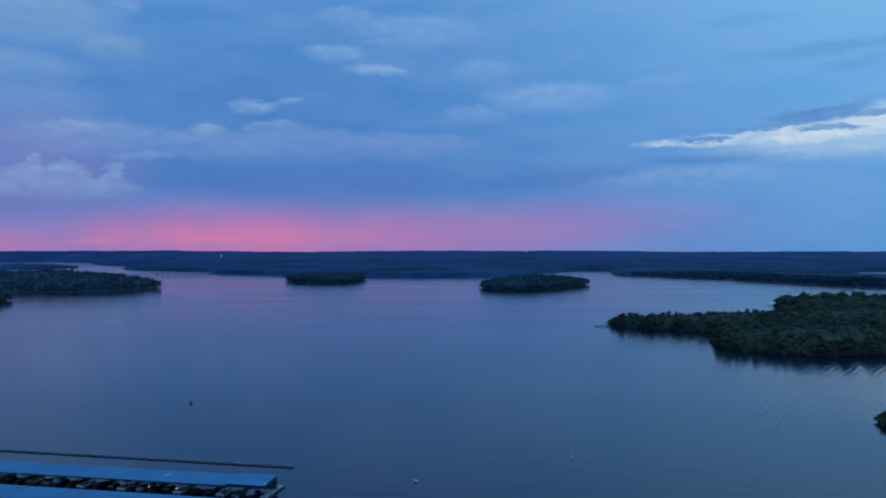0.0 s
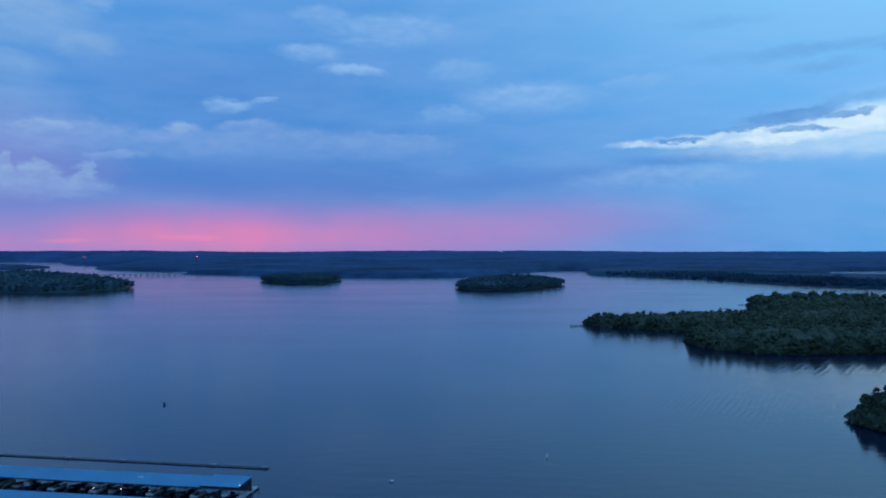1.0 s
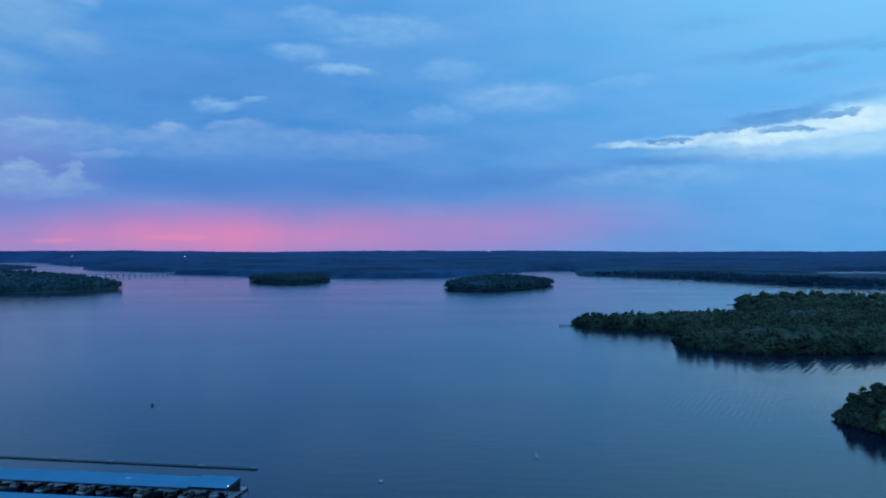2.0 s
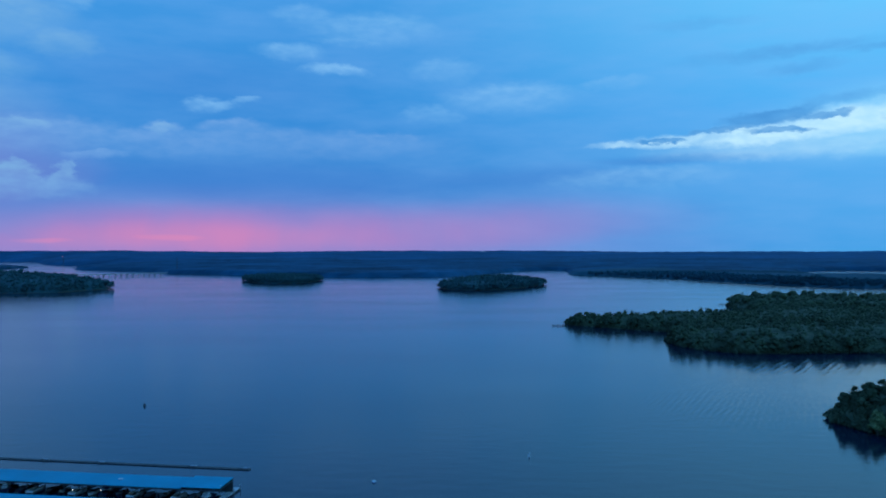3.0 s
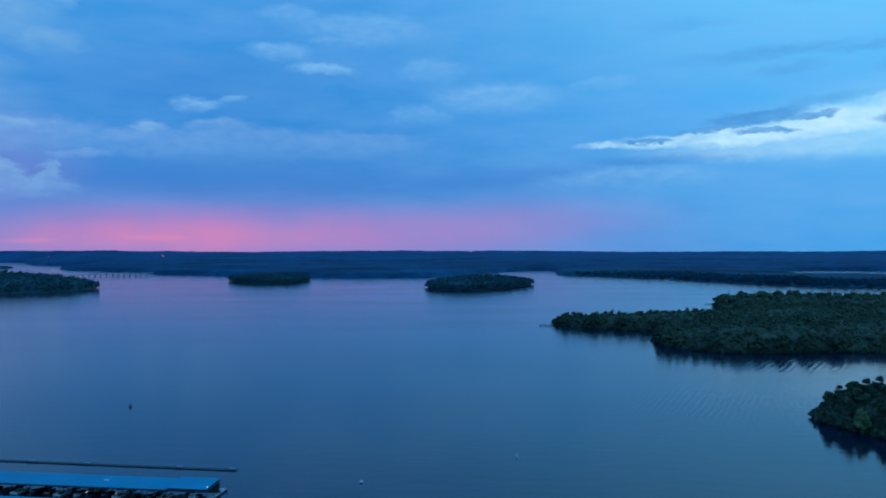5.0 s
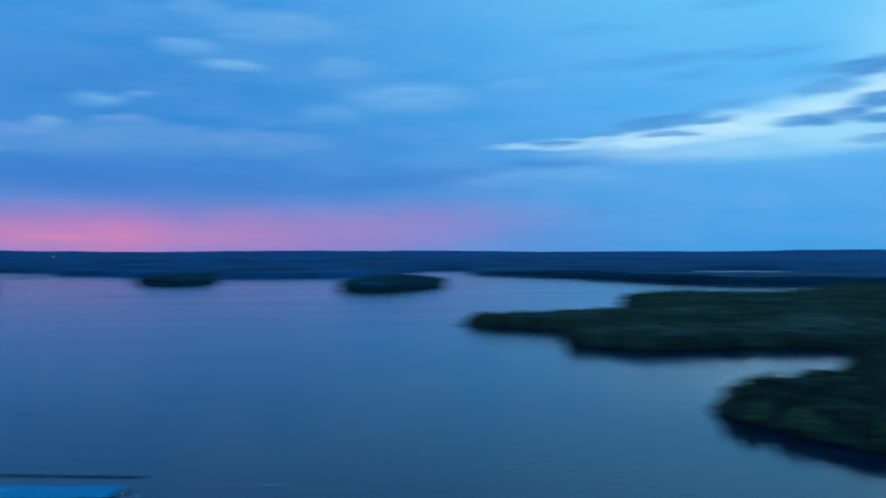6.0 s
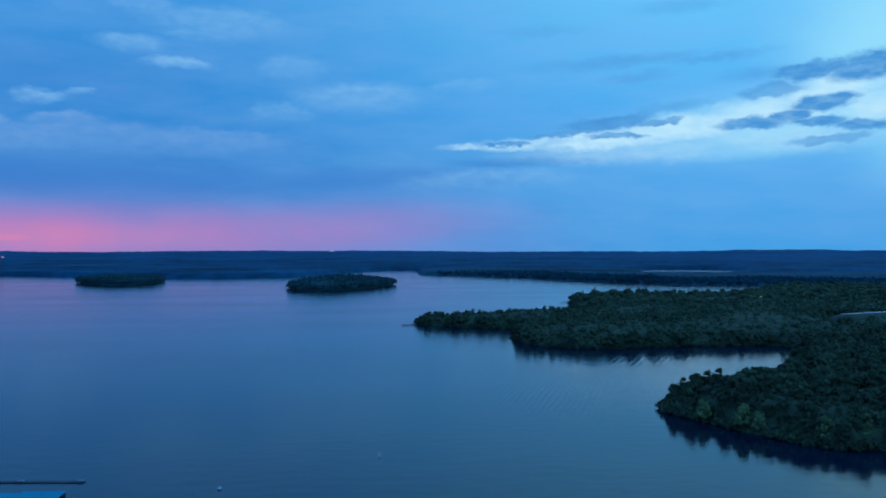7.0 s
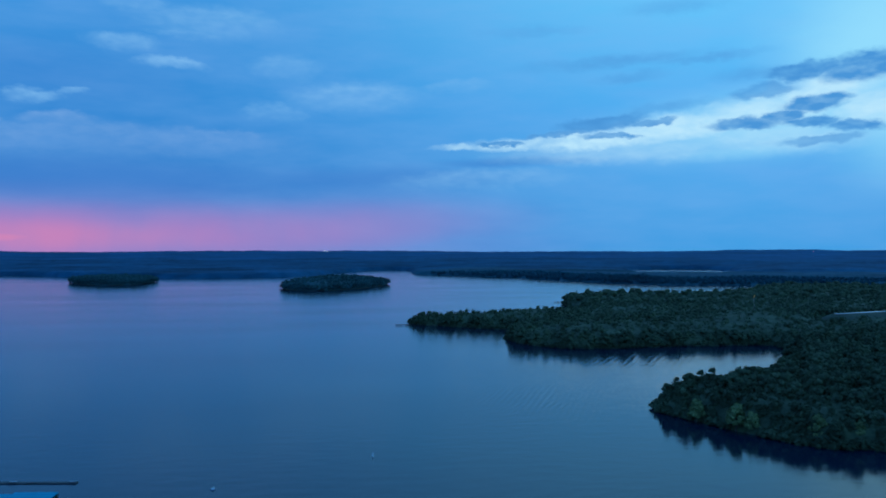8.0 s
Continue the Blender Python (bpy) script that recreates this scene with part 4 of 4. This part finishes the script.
def dock_lamp(m, mat, label):
    t = thing("dock_lamp", m, label, "lamp", "dock lamps")
    bm = bmesh.new()
    rod(bm, (0, 0, 0), (0, 0, 1.0), 0.05, sides=8)
    part("post", bm, STEEL, t)
    bm = bmesh.new()
    bmesh.ops.create_icosphere(bm, subdivisions=2, radius=0.065, matrix=Matrix.Translation((0, 0, 1.1)))
    part("globe", bm, mat, t, "glowing lamp globe")
    return t


for u, mat in ((23.2, LAMP_WHITE), (30.6, LAMP_WHITE), (38.1, LAMP_WHITE), (60.6, LAMP_WARM)):
    dock_lamp(at_dock(BASE_ONE, u, 7.6, 0.42), mat, "lit lamp on a short post at a finger dock")
t = thing("eave_lamp", at_dock(BASE_ONE, 0.12, 7.4, 3.7), "small white lamp at the roof's end", "lamp")
bm = bmesh.new()
rod(bm, (0, 0, -0.08), (0, 0, 0.1), 0.05, sides=8)
part("bracket", bm, STEEL, t)
bm = bmesh.new()
bmesh.ops.create_icosphere(bm, subdivisions=2, radius=0.07, matrix=Matrix.Translation((0, 0, 0.2)))
part("globe", bm, LAMP_WHITE, t, "glowing lamp globe")


def breakwater(m, length):
    t = thing("breakwater", m, "long floating breakwater of dark pontoons with a timber deck", "breakwater")
    step = 6.0
    for i in range(int(length / step)):
        bm = bmesh.new()
        box(bm, (i * step + 0.05, -0.9, -0.5), (i * step + step - 0.05, 0.9, 0.16), 0.05)
        pontoon = part("pontoon", bm, TYRE, t)
        bm = bmesh.new()
        box(bm, (i * step + 0.03, -0.75, 0.164), (i * step + step - 0.03, 0.75, 0.23), 0.015)
        part("deck_section", bm, DOCK, pontoon)
    for u in (1.2, 16.5, 44.0, 61.0, 83.0, 108.0):
        bm = bmesh.new()
        box(bm, (u - 0.9, -0.5, 0.23), (u + 0.9, 0.2, 0.5), 0.05)
        rod(bm, (u + 0.5, 0.5, 0.2), (u + 0.5, 0.5, 0.85), 0.06, sides=8)
        part("anchor_winch", bm, STEEL, t, "pale steel anchor winch")
    return t


breakwater(pose(-41, 236, 0, 0, 0, 167.6), 132)


# ---- buoys on the open water ----
def buoy(name, m, label, shapes):
    t = thing(name, m, label, "buoy", "buoys")
    for part_name, bm, mat in shapes:
        part(part_name, bm, mat, t)
    return t


bm = bmesh.new()
rod(bm, (0, 0, -0.5), (0, 0, 0.85), 0.22, 0.2, 14)
bm2 = bmesh.new()
rod(bm2, (0, 0, 0.85), (0, 0, 1.05), 0.2, 0.06, 14)
bm3 = bmesh.new()
rod(bm3, (0, 0, -0.15), (0, 0, 0.12), 0.42, 0.38, 14)
buoy("can_buoy", pose(37, 247, 0), "white can buoy that floats upright", [("body", bm, GEL_WHITE), ("cap", bm2, GEL_WHITE), ("collar", bm3, GEL_WHITE)])
bm = bmesh.new()
bmesh.ops.create_uvsphere(bm, u_segments=16, v_segments=10, radius=0.6)
for v in bm.verts:
    v.co.z = v.co.z * 0.7 + 0.1
bm2 = bmesh.new()
rod(bm2, (0, 0, 0.0), (0, 0, 0.16), 0.615, 0.6, 16)
bm3 = bmesh.new()
rod(bm3, (0, 0, 0.5), (0, 0, 0.75), 0.07, 0.05, 8)
buoy("mooring_buoy", pose(-7, 222, 0), "white round mooring buoy with a blue band", [("float", bm, GEL_WHITE), ("band", bm2, COVER_BLUE), ("eye", bm3, STEEL)])
bm = bmesh.new()
rod(bm, (0, 0, -0.4), (0, 0, 0.3), 0.75, 0.7, 14)
bm2 = bmesh.new()
for a in range(4):
    rod(bm2, (0.45 * math.cos(a * 1.571), 0.45 * math.sin(a * 1.571), 0.3), (0.1 * math.cos(a * 1.571), 0.1 * math.sin(a * 1.571), 1.6), 0.05, sides=6)
bm3 = bmesh.new()
box(bm3, (-0.4, -0.06, 0.9), (0.4, 0.06, 1.6), 0.02)
buoy("marker_buoy", pose(-98, 334, 0) @ Matrix.Diagonal((0.95, 0.95, 0.6, 1)), "dark marker buoy with a small frame and board", [("float", bm, TYRE), ("frame", bm2, TYRE), ("board", bm3, COVER_BLACK)])


# ---- distant things ----
def ground_at(x, y):
    z, _ = ground_height(np.array([float(x)]), np.array([float(y)]))
    return float(z[0])


def mast(x, y, top, label):
    z = ground_at(x, y)
    t = thing("radio_mast", pose(x, y, z), label, "mast", "radio masts")
    high = top - z
    for a in range(4):
        bm = bmesh.new()
        c, s = math.cos(a * 1.571 + 0.785), math.sin(a * 1.571 + 0.785)
        rod(bm, (3.2 * c, 3.2 * s, -1), (0.35 * c, 0.35 * s, high), 0.16, 0.1, 5)
        part("leg", bm, STEEL_DARK, t)
    bm = bmesh.new()
    for k in range(8):
        f, g = k / 8, (k + 1) / 8
        for a in range(4):
            r1, r2 = 3.2 - 2.85 * f, 3.2 - 2.85 * g
            p, q = a * 1.571 + 0.785, (a + 1) * 1.571 + 0.785
            rod(bm, (r1 * math.cos(p), r1 * math.sin(p), high * f), (r2 * math.cos(q), r2 * math.sin(q), high * g), 0.08, sides=4)
    part("bracing", bm, STEEL_DARK, t)
    bm = bmesh.new()
    bmesh.ops.create_icosphere(bm, subdivisions=2, radius=0.55, matrix=Matrix.Translation((0, 0, high + 0.8)))
    part("beacon", bm, LAMP_RED, t, "glowing red beacon")
    return t


mast(-552, 2150, 41.5, "steel lattice mast with a red beacon on the far shore")
mast(-1075, 2795, 37, "steel lattice mast with a red beacon on the far shore")


def bridge():
    a, b = Vector((-555, 2028, 0)), Vector((-720, 1850, 0))
    long = (b - a).length
    t = thing("causeway_bridge", pose(a.x, a.y, 0, 0, 0, math.degrees(math.atan2(b.y - a.y, b.x - a.x))), "low concrete road bridge on piers across the lake arm", "bridge")
    bm = bmesh.new()
    box(bm, (-12, -3.5, 4.2), (long, 3.5, 5.0), 0.1)
    part("deck", bm, PALE, t)
    for sy in (-3.4, 3.4):
        bm = bmesh.new()
        box(bm, (-12, sy - 0.12, 5.0), (long, sy + 0.12, 5.9), 0.03)
        part("parapet", bm, PALE, t)
    for i in range(int(long / 14)):
        bm = bmesh.new()
        rod(bm, (i * 14 + 4, -2, -3), (i * 14 + 4, -2, 3.6), 0.7, sides=8)
        rod(bm, (i * 14 + 4, 2, -3), (i * 14 + 4, 2, 3.6), 0.7, sides=8)
        box(bm, (i * 14 + 3.1, -3.3, 3.5), (i * 14 + 4.9, 3.3, 4.2), 0.1)
        part("pier", bm, PALE, t)


bridge()


def house(x, y, wide, deep, high, turn, label, walls, roof):
    z = ground_at(x, y)
    t = thing("house", pose(x, y, z, 0, 0, turn), label, "house")
    bm = bmesh.new()
    box(bm, (-wide / 2, -deep / 2, -1.0), (wide / 2, deep / 2, high), 0.05)
    part("walls", bm, walls, t)
    bm = bmesh.new()
    q = [bm.verts.new(p) for p in ((-wide / 2 - 0.5, -deep / 2 - 0.6, high), (wide / 2 + 0.5, -deep / 2 - 0.6, high), (wide / 2 + 0.5, deep / 2 + 0.6, high),
                                   (-wide / 2 - 0.5, deep / 2 + 0.6, high), (-wide / 2 - 0.5, 0, high + deep * 0.28), (wide / 2 + 0.5, 0, high + deep * 0.28))]
    for f in ((0, 1, 5, 4), (2, 3, 4, 5), (0, 4, 3), (1, 2, 5), (0, 3, 2, 1)):
        bm.faces.new([q[i] for i in f])
    part("roof", bm, roof, t)
    for i in range(int(wide / 4)):
        bm = bmesh.new()
        u = -wide / 2 + 2 + i * 4
        box(bm, (u - 0.7, -deep / 2 - 0.04, high * 0.35), (u + 0.7, -deep / 2 + 0.02, high * 0.75), 0.01)
        part("window", bm, TINTED, t)
    return t


house(-459, 1299, 17, 7, 2.8, 16, "long pale lakeside house among the trees", PALE, PALE)


WET_GRAVEL = material("wet_gravel", (0.72, 0.7, 0.64), 0.22, spread=0.15, scale=0.1, fine=1.0)


def road(ends, half, label):
    (ax, ay), (bx, by) = ends
    n = 30
    verts = []
    for i in range(n + 1):
        x, y = ax + (bx - ax) * i / n, ay + (by - ay) * i / n
        nx, ny = -(by - ay), bx - ax
        l = math.hypot(nx, ny)
        for k in (-half, half):
            verts.append((x + nx / l * k, y + ny / l * k, ground_at(x + nx / l * k, y + ny / l * k) + 0.22))
    faces = [(2 * i, 2 * i + 2, 2 * i + 3, 2 * i + 1) for i in range(n)]
    me = mesh_from("road", verts, faces)
    me.materials.append(WET_GRAVEL)
    tagged(new("road", me), label, "road", kind="structure")


road(ROAD, 2.5, "pale wet gravel road along a grassy embankment")


def shore_lamp(x, y, up, mat, label, size):
    z = ground_at(x, y)
    t = thing("yard_lamp", pose(x, y, z), label, "lamp", "distant lamps")
    bm = bmesh.new()
    rod(bm, (0, 0, -0.5), (0, 0, up), 0.14, 0.08, 6)
    part("pole", bm, STEEL, t)
    bm = bmesh.new()
    bmesh.ops.create_icosphere(bm, subdivisions=1, radius=size, matrix=Matrix.Translation((0, 0, up + size)))
    part("lamp_head", bm, mat, t, "glowing lamp head")


shore_lamp(404, 620, 18.5, LAMP_WARM, "tall lit lamp in the woods", 0.3)
shore_lamp(2139, 2888, 25, LAMP_RED, "far lit lamp above the woods", 0.6)


def plant():
    z = ground_at(424, 4522)
    t = thing("grain_silos", pose(424, 4522, z), "far white silos with lights on the horizon", "silo")
    for i, (u, h) in enumerate(((-8, 9), (0, 12), (8, 10), (16, 8))):
        bm = bmesh.new()
        rod(bm, (u, 0, -2), (u, 0, h), 3.6, sides=14)
        rod(bm, (u, 0, h), (u, 0, h + 2), 3.6, 0.6, 14)
        part("silo", bm, PALE, t)
    bm = bmesh.new()
    for u, h in ((-4, 11), (4, 12.5), (13, 9)):
        bmesh.ops.create_icosphere(bm, subdivisions=1, radius=0.7, matrix=Matrix.Translation((u, -4.5, h)))
    part("flood_lights", bm, LAMP_WHITE, t)


plant()


def jetty(x, y, turn, label):
    t = thing("jetty", pose(x, y, 0, 0, 0, turn), label, "jetty", "shore jetties")
    bm = bmesh.new()
    box(bm, (-9, -1.2, 0.5), (3, 1.2, 0.75), 0.03)
    part("deck", bm, DOCK, t)
    for u in (-8.6, -4.5, -0.5):
        for v in (-1.0, 1.0):
            bm = bmesh.new()
            rod(bm, (u, v, -2), (u, v, 1.3), 0.13, sides=6)
            part("pile", bm, DOCK, t)


jetty(352, 915, 10, "small dark timber jetty at the wooded point")
jetty(127, 667, 5, "small dark timber jetty at the tip of the headland")
